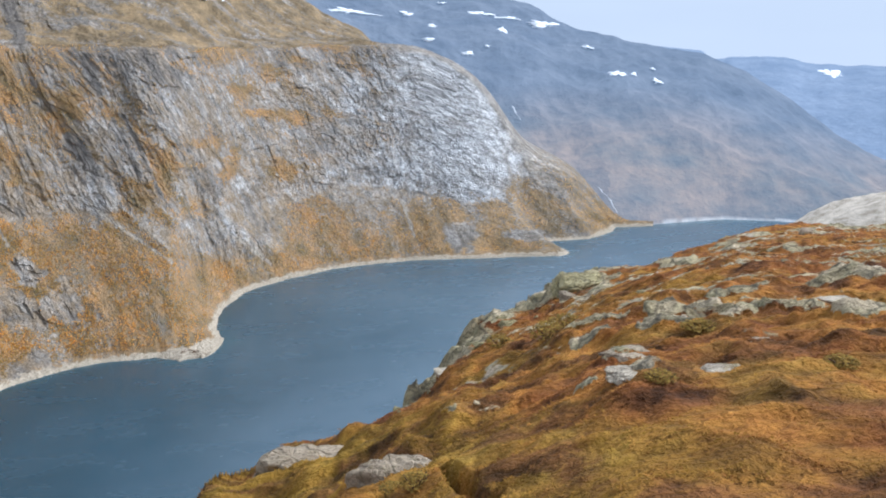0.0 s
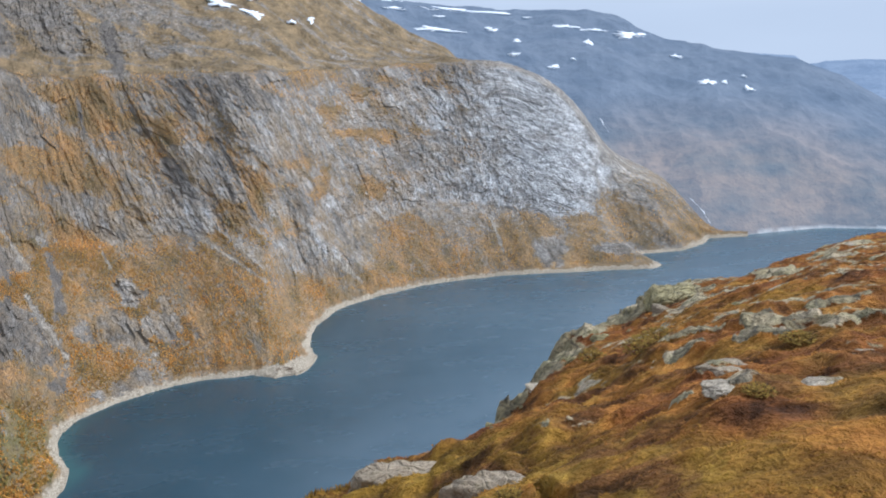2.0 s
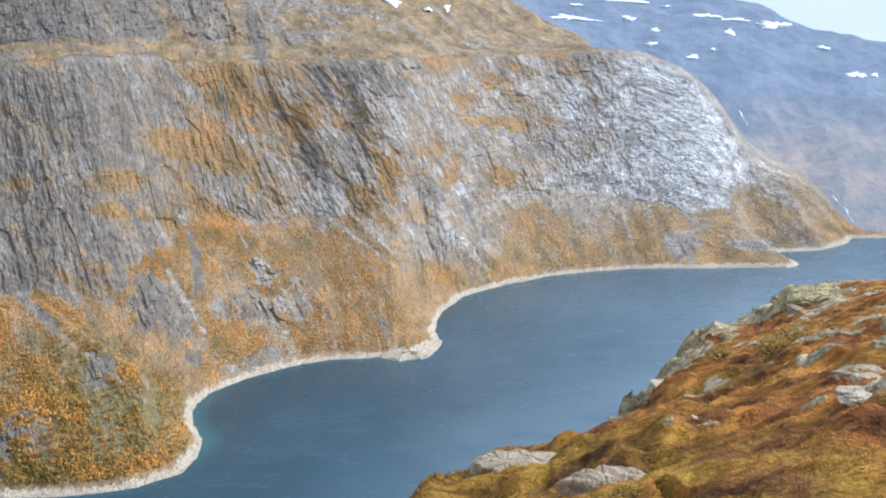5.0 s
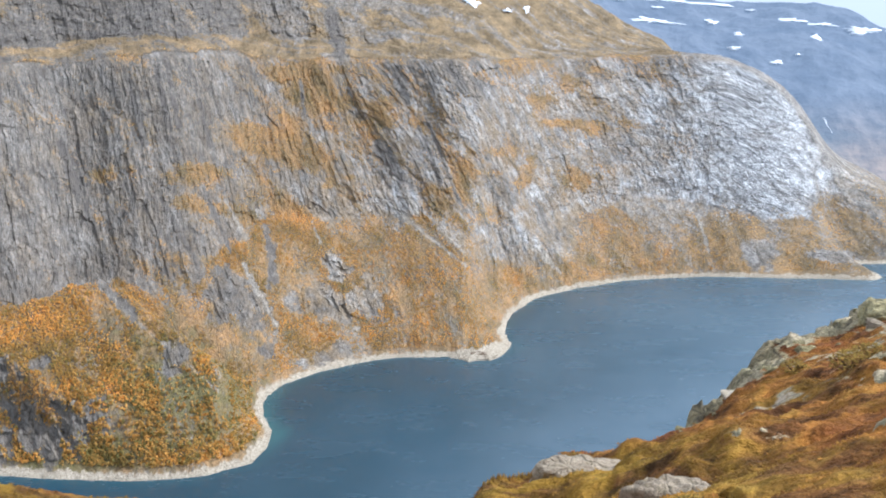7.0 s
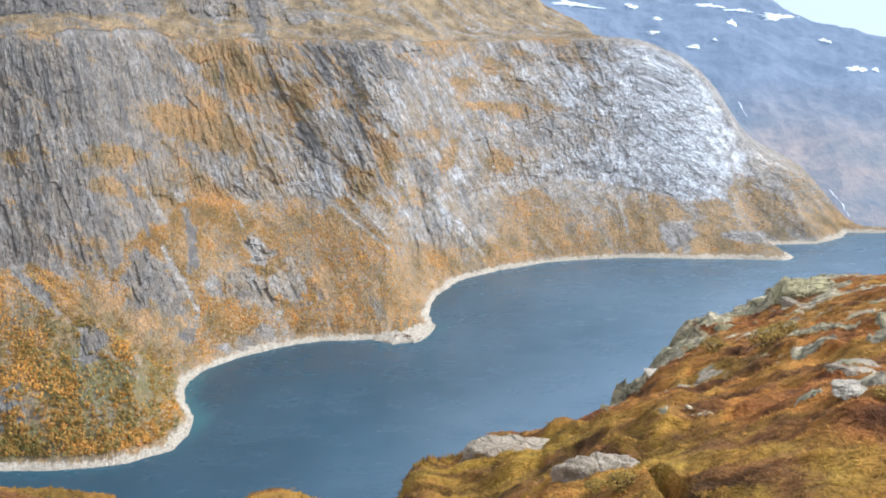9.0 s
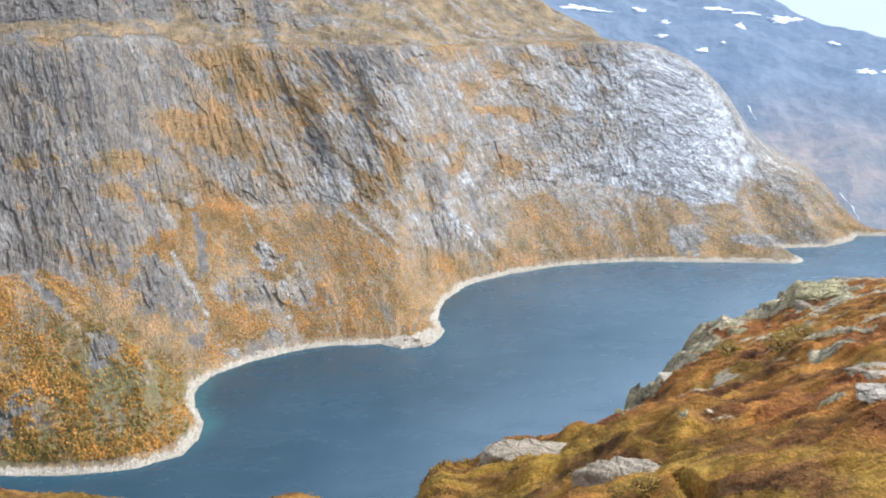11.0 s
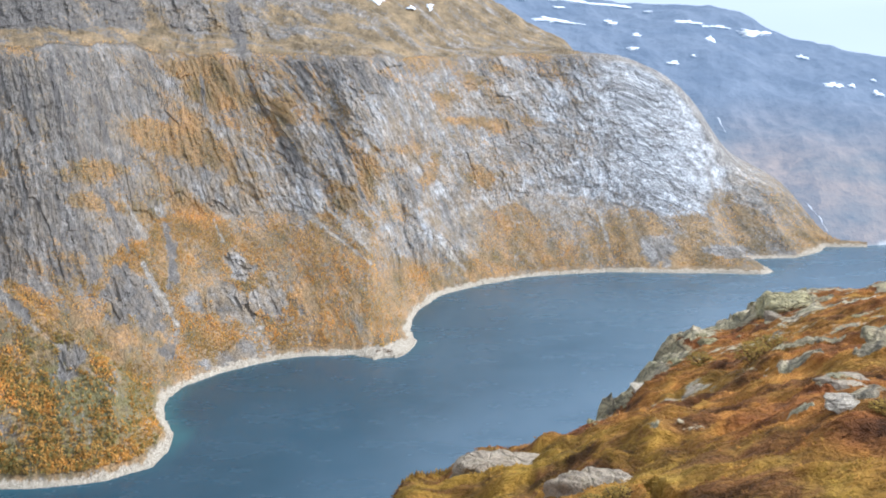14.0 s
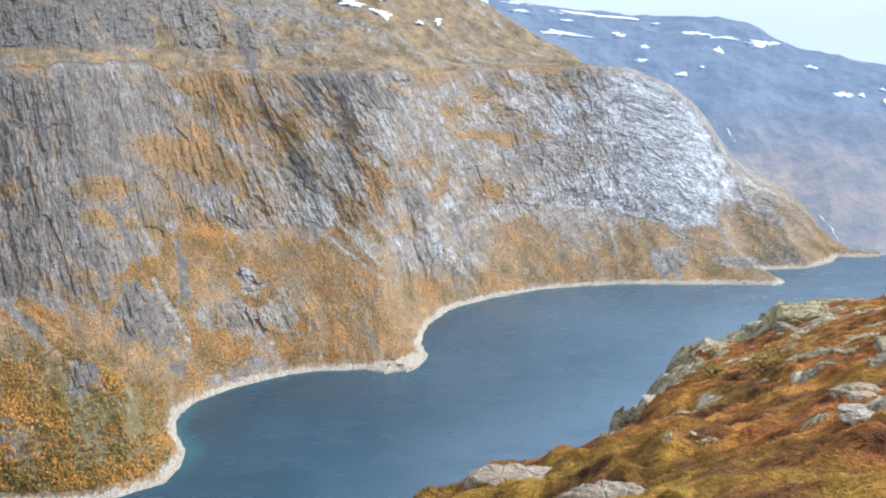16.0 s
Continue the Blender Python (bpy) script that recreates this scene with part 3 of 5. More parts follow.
push += face * (1.7 * blocks(U / 22, Z / 40 / tall_, 331) + 1.1 * blocks(U / 9, Z / 15 / tall_, 341) + 0.9 * blocks(U / 4.2, Z / 8, 351))
above = ease(-6, 12, R - r2[:, None] - 9 - 22 * clouds(across_ / 38, Z / 60, 121, 4)) * upper[:, None]
push += above * ease(0, -10, Bd) * (1.6 * blocks(U / 15, Z / 11, 401) + 1.0 * blocks(U / 6, Z / 6, 411) + 3.0 * ridged(U / 34, Z / 26, 415, 3))
push += cliff * smooth_dome * (1.5 * clouds((across_ - 0.6 * Z) / 40, (Z + 0.58 * across_) / 14, 58, 3) + 0.8 * blocks((across_ - 0.6 * Z) / 22, (Z + 0.58 * across_) / 7, 361) + 0.45 * blocks((across_ - 0.5 * Z) / 9, (Z + 0.5 * across_) / 3.5, 371))
push += crag * land * (4.0 * blocks((across_ + 0.5 * Z) / 15, Z / 17, 381) + 1.8 * blocks((across_ + 0.5 * Z) / 6, Z / 7, 391) + 3.0 * ridged((across_ + 0.6 * Z) / 22, Z / 30, 395, 3))
push += (1 - cliff) * (1 - crag) * land * (5.0 * ridged((across_ + 0.9 * Z) / 70, Z / 200, 61, 3) + 1.8 * clouds(U / 13, Z / 22, 71, 3))
lift = (1 - cliff) * land * ease(r2[:, None] - 20, r2[:, None] + 60, R) * upper[:, None] * (8 * ridged(B * 1600 / 130, R / 75, 81, 4) + 5 * clouds(B * 1600 / 30, R / 25, 85, 4))
lift += land * ease(r2[:, None] - 40, r2[:, None] + 10, R) * (1 - upper[:, None]) * ease(16.5, 14, Bd) * (3.0 * clouds(B * 1450 / 22, R / 22, 87, 4) + 1.6 * ridged(B * 1450 / 9, R / 9, 88, 2))
Rr = R - push
X, Y, Zw = np.sin(B) * Rr, np.cos(B) * Rr, Z + lift
RISE = np.degrees(np.arctan2(Zw - EYE, Rr))

spots = clouds(U / 60, Z / 70, 101, 5)
stripes = clouds((B * 1450 + 0.95 * Z) / 26, Z / 150, 103, 4)
ledges = clouds(B * 1450 / 60, (Z + 0.25 * B * 1450) / 16, 104, 4)
ribs = clouds((across_ + 0.9 * Z) / 120, Z / 420, 105, 3) + 0.5 * clouds((across_ + 0.9 * Z) / 40, Z / 200, 106, 2)
bare_wall = ease(-1.7, 1.3, RISE - e1[:, None] - 3.1 * ribs) * ease(24.6, 16.5, Bd) * ease(20, 50, Z)
bare_wall = np.clip(0.85 * bare_wall + 0.15 * cliff, 0, 1)
wooded = np.interp(Bd, (-30, -20, -16, -13, -9, -3, 8, 11, 16), (-0.08, -0.02, 0.20, 0.34, 0.24, 0.10, 0.08, -0.15, -0.25))
veg = 0.84 - 0.74 * bare_wall + 0.34 * spots + 0.52 * stripes + bare_wall * (0.40 * ledges + wooded)
veg = np.maximum(veg, on_knoll[np.arange(cols)[:, None], np.clip(((R - 860) / 1.6).astype(int), 0, len(rad) - 1)] * (0.85 + 0.4 * spots))
veg = np.where(above > 0.5, np.clip(0.74 + 1.2 * clouds(B * 1600 / 46, R / 16, 107, 5) - 0.6 * ease(0.45, 0.9, steep), 0, 1), veg)
veg = veg - ease(8.5, 10.5, Bd) * ease(16.6, 15.9, Bd) * ease(75, 125, Z) * (0.25 + 0.6 * (1 - cliff))
brow = ease(-0.55, -0.05, RISE - e2[:, None]) * ease(9, 11, Bd) * ease(17, 15.5, Bd)
veg = veg + brow * np.clip(0.1 + 0.9 * clouds(B * 1450 / 16, R / 16, 119, 4), 0, 0.9)
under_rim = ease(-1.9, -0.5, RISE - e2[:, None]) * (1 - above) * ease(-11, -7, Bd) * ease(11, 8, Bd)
green = np.zeros_like(veg)
# birch thickets on the wall's ledges
for b, e, w, h, lean, k in (
        (-11.77, -3.87, 1.8, 1.2, -25, 0),
        (-12.90, -7.60, 2.7, 1.0, -28, 1),
        (-15.31, -6.58, 0.9, 0.7, 0, 2),
        (-8.06, -5.50, 1.0, 0.9, -20, 3),
        (-23.40, -8.34, 1.4, 0.45, 0, 4),
        (-18.78, -8.60, 1.7, 0.6, 0, 5),
        (-18.91, -10.29, 1.7, 0.4, -12, 6),
        (-14.07, -11.66, 1.8, 0.9, 0, 7),
        (-16.68, -13.09, 1.1, 0.5, 0, 8),
):
    veg = veg + 0.62 * patch(b, e, w, h, lean, k)
for b, e, w, h, lean, k in (
        (2.69, -3.95, 1.0, 0.5, 0, 9),
        (0.90, -5.20, 0.6, 0.8, 0, 10),
        (3.33, -6.33, 2.2, 0.4, -6, 11),
        (5.99, -6.20, 0.6, 0.45, 0, 12),
        (3.03, -9.35, 1.0, 0.5, -30, 13),
        (-3.48, -9.25, 0.6, 1.0, -15, 14),
        (-5.64, -11.31, 0.9, 1.0, -30, 15),
        (0.20, -9.10, 0.5, 0.9, -25, 16),
):
    veg = veg + 0.55 * patch(b, e, w, h, lean, k)
veg = veg - 1.6 * crag * np.clip(0.75 + 1.2 * clouds(U / 9, Z / 14, 115, 4), 0, 1.2) - 1.0 * gravel
tinge = np.interp(Bd, (-30, -19, -14, -8, 4, 9, 12, 16), (0.25, 0.35, 0.65, 0.65, 0.7, 0.45, 0.15, 0.1)) * np.interp(Z, (100, 300, 380), (1.0, 0.8, 0.5))
# paler to the right: the bluff's own tone plus haze put into the colour
pale = np.interp(Bd, (-16, -11, -6, 4, 10, 13, 16.6, 17.5), (0.0, 0.1, 0.22, 0.32, 0.55, 0.8, 0.8, 0.2))
slide = 0 * Z
dark = 0.12 * crag + 0.35 * gravel
for b, e, w, h, k in (
        (12.93, -5.64, 3.12, 3.44, 60),
        (11.26, -9.78, 4.69, 1.12, 61),
        (7.26, -5.11, 0.62, 0.78, 62),
        (-7.03, -10.22, 1.12, 1.12, 63),
        (-11.08, -14.26, 0.44, 0.69, 64),
        (0.20, -12.57, 0.88, 1.00, 65),
        (14.65, -8.71, 1.88, 2.81, 66),
):
    q = patch(b, e, w, h, 0, k)
    pale = pale + 0.6 * q
    veg = veg - 0.25 * q
for b0, e0, b1, e1_, w in (
        (-6.10, -12.18, -3.32, -14.34, 0.16),
        (-8.17, -10.35, -5.45, -12.68, 0.19),
        (-0.80, -12.24, 2.29, -14.67, 0.19),
        (9.98, -11.26, 10.71, -13.16, 0.12),
        (-19.28, -18.37, -18.10, -19.97, 0.19),
        (-16.18, -14.28, -14.64, -17.38, 0.19),
        (-24.20, -14.37, -22.69, -16.41, 0.34),
        (-22.69, -16.41, -18.05, -20.97, 0.16),
        (-17.12, -10.16, -16.00, -12.57, 0.12),
        (2.83, -9.64, 4.00, -10.92, 0.12),
        (-15.17, -18.13, -14.66, -17.70, 0.12),
        (-16.37, -13.77, -15.21, -16.10, 0.19),
        (-7.30, -9.60, -3.40, -13.60, 0.09),
        (-1.20, -10.60, 2.30, -14.80, 0.15),
        (-7.80, -8.70, -6.20, -11.20, 0.22),
        (-12.30, -11.60, -11.70, -13.10, 0.10),
):
    q = track(b0, e0, b1, e1_, w * 0.5)
    q = q * (0.35 + 0.65 * ease(-19.5, -17, Bd))
    slide = np.maximum(slide, q)
    veg = veg - 1.2 * q
veg = veg + 0.9 * track(-23.37, -14.46, -16.83, -20.29, 0.5)
# dark patches: shade under overhangs and in cracks, put into the rock colour
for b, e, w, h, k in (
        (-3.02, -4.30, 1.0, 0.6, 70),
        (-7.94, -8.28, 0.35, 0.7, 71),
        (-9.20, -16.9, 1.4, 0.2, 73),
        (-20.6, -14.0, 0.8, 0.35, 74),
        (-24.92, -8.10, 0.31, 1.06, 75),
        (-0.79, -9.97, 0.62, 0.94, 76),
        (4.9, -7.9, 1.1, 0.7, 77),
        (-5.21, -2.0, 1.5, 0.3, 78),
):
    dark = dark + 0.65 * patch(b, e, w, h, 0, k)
# gully shadows drawn as dark lines in the rock colour
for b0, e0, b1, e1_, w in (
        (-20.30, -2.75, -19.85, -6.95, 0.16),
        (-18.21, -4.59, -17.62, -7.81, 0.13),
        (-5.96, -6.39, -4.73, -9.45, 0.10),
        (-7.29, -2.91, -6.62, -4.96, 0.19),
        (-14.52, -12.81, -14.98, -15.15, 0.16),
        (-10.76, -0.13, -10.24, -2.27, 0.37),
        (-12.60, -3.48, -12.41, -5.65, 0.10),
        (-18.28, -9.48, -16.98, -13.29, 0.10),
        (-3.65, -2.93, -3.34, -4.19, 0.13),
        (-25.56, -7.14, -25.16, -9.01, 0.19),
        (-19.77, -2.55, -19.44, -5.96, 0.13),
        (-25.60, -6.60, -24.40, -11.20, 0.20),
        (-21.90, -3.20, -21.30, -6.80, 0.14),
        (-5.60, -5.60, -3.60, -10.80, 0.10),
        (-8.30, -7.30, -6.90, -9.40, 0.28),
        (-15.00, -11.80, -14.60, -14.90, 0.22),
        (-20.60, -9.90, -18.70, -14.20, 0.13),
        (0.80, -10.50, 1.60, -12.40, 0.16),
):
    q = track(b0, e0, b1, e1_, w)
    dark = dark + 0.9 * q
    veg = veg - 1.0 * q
green = np.maximum(green, patch(-20.51, -20.72, 4.06, 2.19, -20, 80))
green = np.maximum(green, patch(-26.25, -23.34, 6.25, 0.94, 0, 81))
dark = dark + 0.55 * ease(-10, -19, Bd) * (1 - veg.clip(0, 1))
pale = pale * (0.15 + 0.85 * cliff)
dark = dark + 0.36 * above * ease(2, -14, Bd)
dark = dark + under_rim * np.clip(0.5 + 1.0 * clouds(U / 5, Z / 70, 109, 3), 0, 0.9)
# real heath above the rim; to the right its colour greys scrub as painted haze
heath = np.clip(above * (0.8 + 0.2 * ease(-13, -6, Bd)) + ease(5, 14, Bd) * 0.62, 0, 1)
beach = ease(4.7, 4.1, Zw + 2.6 * clouds(U / 5, R / 5, 111, 3) + 1.6 * clouds(U / 50, R / 50, 117, 2) - 4.5 * ease(60, 25, np.hypot(X + 34, Y - 1212))) * (Zw > -6)
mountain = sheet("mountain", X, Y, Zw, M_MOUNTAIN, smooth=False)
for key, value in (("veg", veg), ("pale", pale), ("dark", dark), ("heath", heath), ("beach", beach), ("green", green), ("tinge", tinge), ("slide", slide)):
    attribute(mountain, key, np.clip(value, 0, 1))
flat = (above > 0.5)[..., None]
# on the bluff the slabs dip down to the right
fu = (1 - smooth_dome) * U + smooth_dome * (280 + 0.62 * (0.85 * (across_ - 280) - 0.5 * (Z - 200)))
fv = (1 - smooth_dome) * Z * np.interp(Bd, (-12, -4, 4, 10), (0.42, 0.5, 0.75, 1.0)) + smooth_dome * (200 + 1.15 * (0.5 * (across_ - 280) + 0.85 * (Z - 200)))
attribute(mountain, "flow", np.where(flat, np.stack([B * 1400, R * 0.35, Z * 1.4], -1), np.stack([fu, R * 0.6, fv], -1)))
tagged(mountain, "grey granite mountain wall above autumn birch scree and pale shore", "mountain", kind="structure")

# ---------------------------------------------------------------- far fells
def fell(name, bs, foot_r, ridge_r, ridge_e, material, label, amp, n_b, n_r, seed):
    b = np.linspace(bs[0], bs[1], n_b)[:, None]
    s = np.linspace(0, 1.35, n_r)[None, :]
    f, g = foot_r(b), ridge_r(b)
    top = EYE + g * tan_d(ridge_e(b) + 0.07 * clouds(b * 1.2, b * 0, seed, 3))
    r = f + (g - f) * s
    prof = np.where(s < 1, np.sin(np.minimum(s, 1) * math.pi / 2) ** 0.8, 1 - (s - 1) * 1.2)
    z = -6 + (top + 6) * prof
    x0 = np.radians(b) * 2400
    body = ease(0.0, 0.2, s) * ease(1.0, 0.8, s)
    z = z + amp * body * (ridged(x0 / 420 + r / 900, r / 500, seed + 3, 4) + 0.3 * clouds(x0 / 260, r / 70, seed + 9, 4)) 
    z = z + 3 * ease(0.03, 0.0, s) * clouds(x0 / 40, r / 40, seed + 15, 3)
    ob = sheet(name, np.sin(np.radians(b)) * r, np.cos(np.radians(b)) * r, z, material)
    # the bearing term turns the right end bluer, as painted haze
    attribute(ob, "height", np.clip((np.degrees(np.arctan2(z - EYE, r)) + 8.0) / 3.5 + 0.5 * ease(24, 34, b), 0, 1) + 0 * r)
    attribute(ob, "strand", 0.7 * ease(3.6, 2.6, z) + 0 * r)
    tagged(ob, label, "mountain", kind="structure")
    return b[:, 0], r, z


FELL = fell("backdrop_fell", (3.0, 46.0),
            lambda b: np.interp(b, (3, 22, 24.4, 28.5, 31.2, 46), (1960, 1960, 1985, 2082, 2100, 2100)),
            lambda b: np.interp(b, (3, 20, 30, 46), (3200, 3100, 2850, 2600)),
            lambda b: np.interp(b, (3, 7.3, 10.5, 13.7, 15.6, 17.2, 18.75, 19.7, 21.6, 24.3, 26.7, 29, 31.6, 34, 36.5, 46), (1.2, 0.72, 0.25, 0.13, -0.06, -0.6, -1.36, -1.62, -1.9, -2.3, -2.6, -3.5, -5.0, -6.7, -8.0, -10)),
            M_FELL, "brown and blue fell with painted haze and snow patches beyond the lake", 40, 520, 190, 120)
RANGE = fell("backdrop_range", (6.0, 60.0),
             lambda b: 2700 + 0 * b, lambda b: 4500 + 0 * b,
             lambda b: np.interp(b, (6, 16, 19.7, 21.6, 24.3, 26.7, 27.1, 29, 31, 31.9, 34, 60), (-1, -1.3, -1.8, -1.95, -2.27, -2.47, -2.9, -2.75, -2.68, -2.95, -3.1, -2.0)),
             M_RANGE, "distant mountain range under cloud, its blue haze painted in", 14, 420, 90, 140)

# ---------------------------------------------------------------- the lake
wx, wy = np.meshgrid(np.linspace(-1500, 2300, 260), np.linspace(-150, 2260, 200), indexing="ij")
lake = sheet("water", wx, wy, 0 * wx, M_WATER)
near_shore = inland(wx, wy)
attribute(lake, "shallow", np.clip(ease(-26, -4, near_shore) * (0.18 + 0.5 * ease(120, 40, np.hypot(wx + 250, wy - 1010))), 0, 1))
# tint rising with x: haze and sky reflection painted into the water
attribute(lake, "haze_tint", ease(-300, 420, wx + 60 * clouds(wx / 240, wy / 240, 151, 3)))
tagged(lake, "deep blue mountain lake with a faint ripple", "lake", kind="structure")


# ---------------------------------------------------------------- snow that has lasted the summer
def surface_at(b, e, source):
    """The place on a far slope at a bearing and height."""
    bs, r, z = source
    k = int(np.clip(np.searchsorted(bs, b), 1, len(bs) - 1))
    up = np.degrees(np.arctan2(z[k] - EYE, r[k]))
    hit = np.nonzero((up[1:] >= e) & (up[:-1] < e))[0]
    i = hit[-1] if len(hit) else int(np.argmax(up)) - 1
    f = np.clip((e - up[i]) / (up[i + 1] - up[i] + 1e-9), 0, 1)
    return r[k][i] + f * (r[k][i + 1] - r[k][i]), z[k][i] + f * (z[k][i + 1] - z[k][i])


MAIN = (bearing, Rr, Zw)


def snow_patch(b, e, w, h, source, lean=0.0, seed=0):
    """A drift with a ragged outline, lying on the slope and a little proud of it."""
    rng = np.random.default_rng(seed)
    n, rings = 44, 3
    ph = rng.uniform(0, 6.28, 6)
    co = []
    for q in range(rings + 1):
        for i in range(n):
            a = 2 * math.pi * i / n
            k = (1 + 0.28 * math.sin(2 * a + ph[0]) + 0.24 * math.sin(3 * a + ph[1]) + 0.2 * math.sin(5 * a + ph[2]) + 0.15 * math.sin(8 * a + ph[3]) + 0.12 * math.sin(11 * a + ph[4]) + 0.1 * math.sin(15 * a + ph[5])) * (1 - q / (rings + 0.4))
            u, v = w * k * math.cos(a), h * k * math.sin(a)
            bi, ei = b + u, e + v - u * lean
            r, z = surface_at(bi, ei, source)
            t = 1 - (0.003 if q else -0.0005) - 0.0008 * q
            co.append((math.sin(radians(bi)) * r * t, math.cos(radians(bi)) * r * t, EYE + (z - EYE) * t))
    f = [(q * n + i, q * n + (i + 1) % n, (q + 1) * n + (i + 1) % n, (q + 1) * n + i) for q in range(rings) for i in range(n)]
    c = rings * n
    f += [(c + i, c + i + 1, c + n - 2 - i, c + n - 1 - i) for i in range(n // 2 - 1)]
    me = mesh_of("snow_patch", np.array(co), np.array(f))
    me.materials.append(M_SNOW)
    return tagged(new("snow_patch", me), "white remnant snow patch lying on the bare fell", "snow", "snow patches")


snow_patch(-4.75, 1.21, 0.78, 0.19, MAIN, 0.2, 0)
snow_patch(-2.93, 0.58, 0.53, 0.19, MAIN, 0.2, 1)
snow_patch(-2.36, 1.94, 0.81, 0.19, MAIN, 0.2, 2)
snow_patch(-2.94, 1.46, 0.41, 0.16, MAIN, 0.2, 3)
snow_patch(-0.88, 0.08, 0.28, 0.09, MAIN, 0.2, 4)
snow_patch(0.18, 0.15, 0.22, 0.16, MAIN, 0.2, 5)
snow_patch(-6.33, 2.72, 0.19, 0.09, MAIN, 0.2, 6)
snow_patch(2.30, 1.48, 0.88, 0.09, FELL, 0.1, 20)
snow_patch(4.55, 1.13, 0.81, 0.07, FELL, 0.1, 21)
snow_patch(8.44, 0.44, 2.03, 0.11, FELL, 0.1, 22)
snow_patch(4.79, 0.66, 0.75, 0.06, FELL, 0.1, 23)
snow_patch(7.13, -0.57, 1.00, 0.14, FELL, 0.1, 24)
snow_patch(7.31, 0.15, 0.28, 0.06, FELL, 0.1, 25)
snow_patch(10.24, -0.66, 0.31, 0.12, FELL, 0.1, 26)
snow_patch(11.70, -1.32, 0.28, 0.07, FELL, 0.1, 27)
snow_patch(11.47, -2.07, 0.34, 0.09, FELL, 0.1, 28)
snow_patch(13.74, -2.81, 0.28, 0.12, FELL, 0.1, 29)
snow_patch(14.39, -0.61, 0.62, 0.09, FELL, 0.1, 30)
snow_patch(17.88, -1.17, 0.94, 0.16, FELL, 0.1, 31)
snow_patch(15.92, -0.85, 0.56, 0.08, FELL, 0.1, 32)
snow_patch(15.66, -1.51, 0.22, 0.14, FELL, 0.1, 33)
snow_patch(12.20, -0.06, 0.25, 0.05, FELL, 0.1, 34)
snow_patch(20.43, -2.39, 0.28, 0.09, FELL, 0.1, 35)
snow_patch(22.16, -3.81, 0.41, 0.14, FELL, 0.1, 36)
snow_patch(23.05, -3.82, 0.22, 0.07, FELL, 0.1, 37)
snow_patch(24.35, -4.19, 0.25, 0.12, FELL, 0.1, 38)
snow_patch(24.05, -3.51, 0.16, 0.05, FELL, 0.1, 39)
snow_patch(14.80, -2.41, 0.16, 0.05, FELL, 0.1, 40)
# this long white strip stands in for the bright cloud band behind the ridge
snow_patch(21.57, -1.97, 2.19, 0.11, RANGE, 0.2, 50)
snow_patch(22.66, -2.57, 0.81, 0.09, RANGE, 0.0, 51)
snow_patch(27.43, -3.30, 0.25, 0.09, RANGE, 0.0, 52)
snow_patch(33.44, -3.49, 0.50, 0.19, RANGE, 0.3, 53)
snow_patch(26.46, -3.51, 0.44, 0.12, RANGE, 0.2, 54)

def stream(b0, e0, b1, e1_, width, source):
    """White water falling down a gully."""
    n = 14
    co = []
    for i in range(n + 1):
        s = i / n
        b = b0 + (b1 - b0) * s + 0.05 * math.sin(9 * s) * (1 - s)
        e = e0 + (e1_ - e0) * s
        r, z = surface_at(b, e, source)
        for side in (-1, 0, 1):
            t = 0.996 - 0.001 * (side == 0)
            bb_ = b + side * width * (0.6 + 0.4 * math.sin(5 * s + 1))
            co.append((math.sin(radians(bb_)) * r * t, math.cos(radians(bb_)) * r * t, EYE + (z - EYE) * t))
    f = [(3 * i + j, 3 * i + j + 1, 3 * i + j + 4, 3 * i + j + 3) for i in range(n) for j in (0, 1)]
    me = mesh_of("waterfall", np.array(co), np.array(f))
    me.materials.append(M_SNOW)
    return tagged(new("waterfall", me), "thin white stream falling down a brown slope", "waterfall", "streams")


stream(21.36, -10.21, 22.03, -10.82, 0.035, FELL)
stream(22.03, -10.82, 22.52, -11.57, 0.035, FELL)
stream(16.29, -5.73, 16.79, -6.49, 0.035, FELL)

# ---------------------------------------------------------------- birches on the far slopes
OCTA = np.array([(1, 0, 0), (0, 1, 0), (-1, 0, 0), (0, -1, 0), (0, 0, 1), (0, 0, -1)], float)
OCTA_F = np.array([(0, 1, 4), (1, 2, 4), (2, 3, 4), (3, 0, 4), (1, 0, 5), (2, 1, 5), (3, 2, 5), (0, 3, 5)])


def scatter(name, places, sizes, material, rng, stretch=(1, 1, 1), lobes=1, spread=0.0, smooth=False):
    """Many small uneven clumps as one mesh; each clump is a few lobes."""
    n = len(places)
    ang = rng.uniform(0, 6.28, (n, lobes))
    rr = spread * rng.uniform(0.3, 1.0, (n, lobes)) * (lobes > 1)
    off = np.stack([np.cos(ang) * rr, np.sin(ang) * rr, rng.uniform(-0.5, 0.7, (n, lobes)) * spread * 1.3], -1)
    size = sizes[:, None] * rng.uniform(0.65, 1.15, (n, lobes))
    turn = rng.uniform(0, 6.28, (n, lobes))
    base = OCTA[None, None] * rng.uniform(0.6, 1.3, (n, lobes, 6, 1)) * np.array(stretch)
    c, s = np.cos(turn)[..., None], np.sin(turn)[..., None]
    v = np.stack([base[..., 0] * c - base[..., 1] * s, base[..., 0] * s + base[..., 1] * c, base[..., 2]], -1)
    v = v * size[..., None, None] + (off * sizes[:, None, None])[:, :, None] + places[:, None, None]
    f = OCTA_F[None] + 6 * np.arange(n * lobes)[:, None, None]
    me = mesh_of(name, v.reshape(-1, 3), f.reshape(-1, 3), smooth)
    me.materials.append(material)
    return new(name, me)


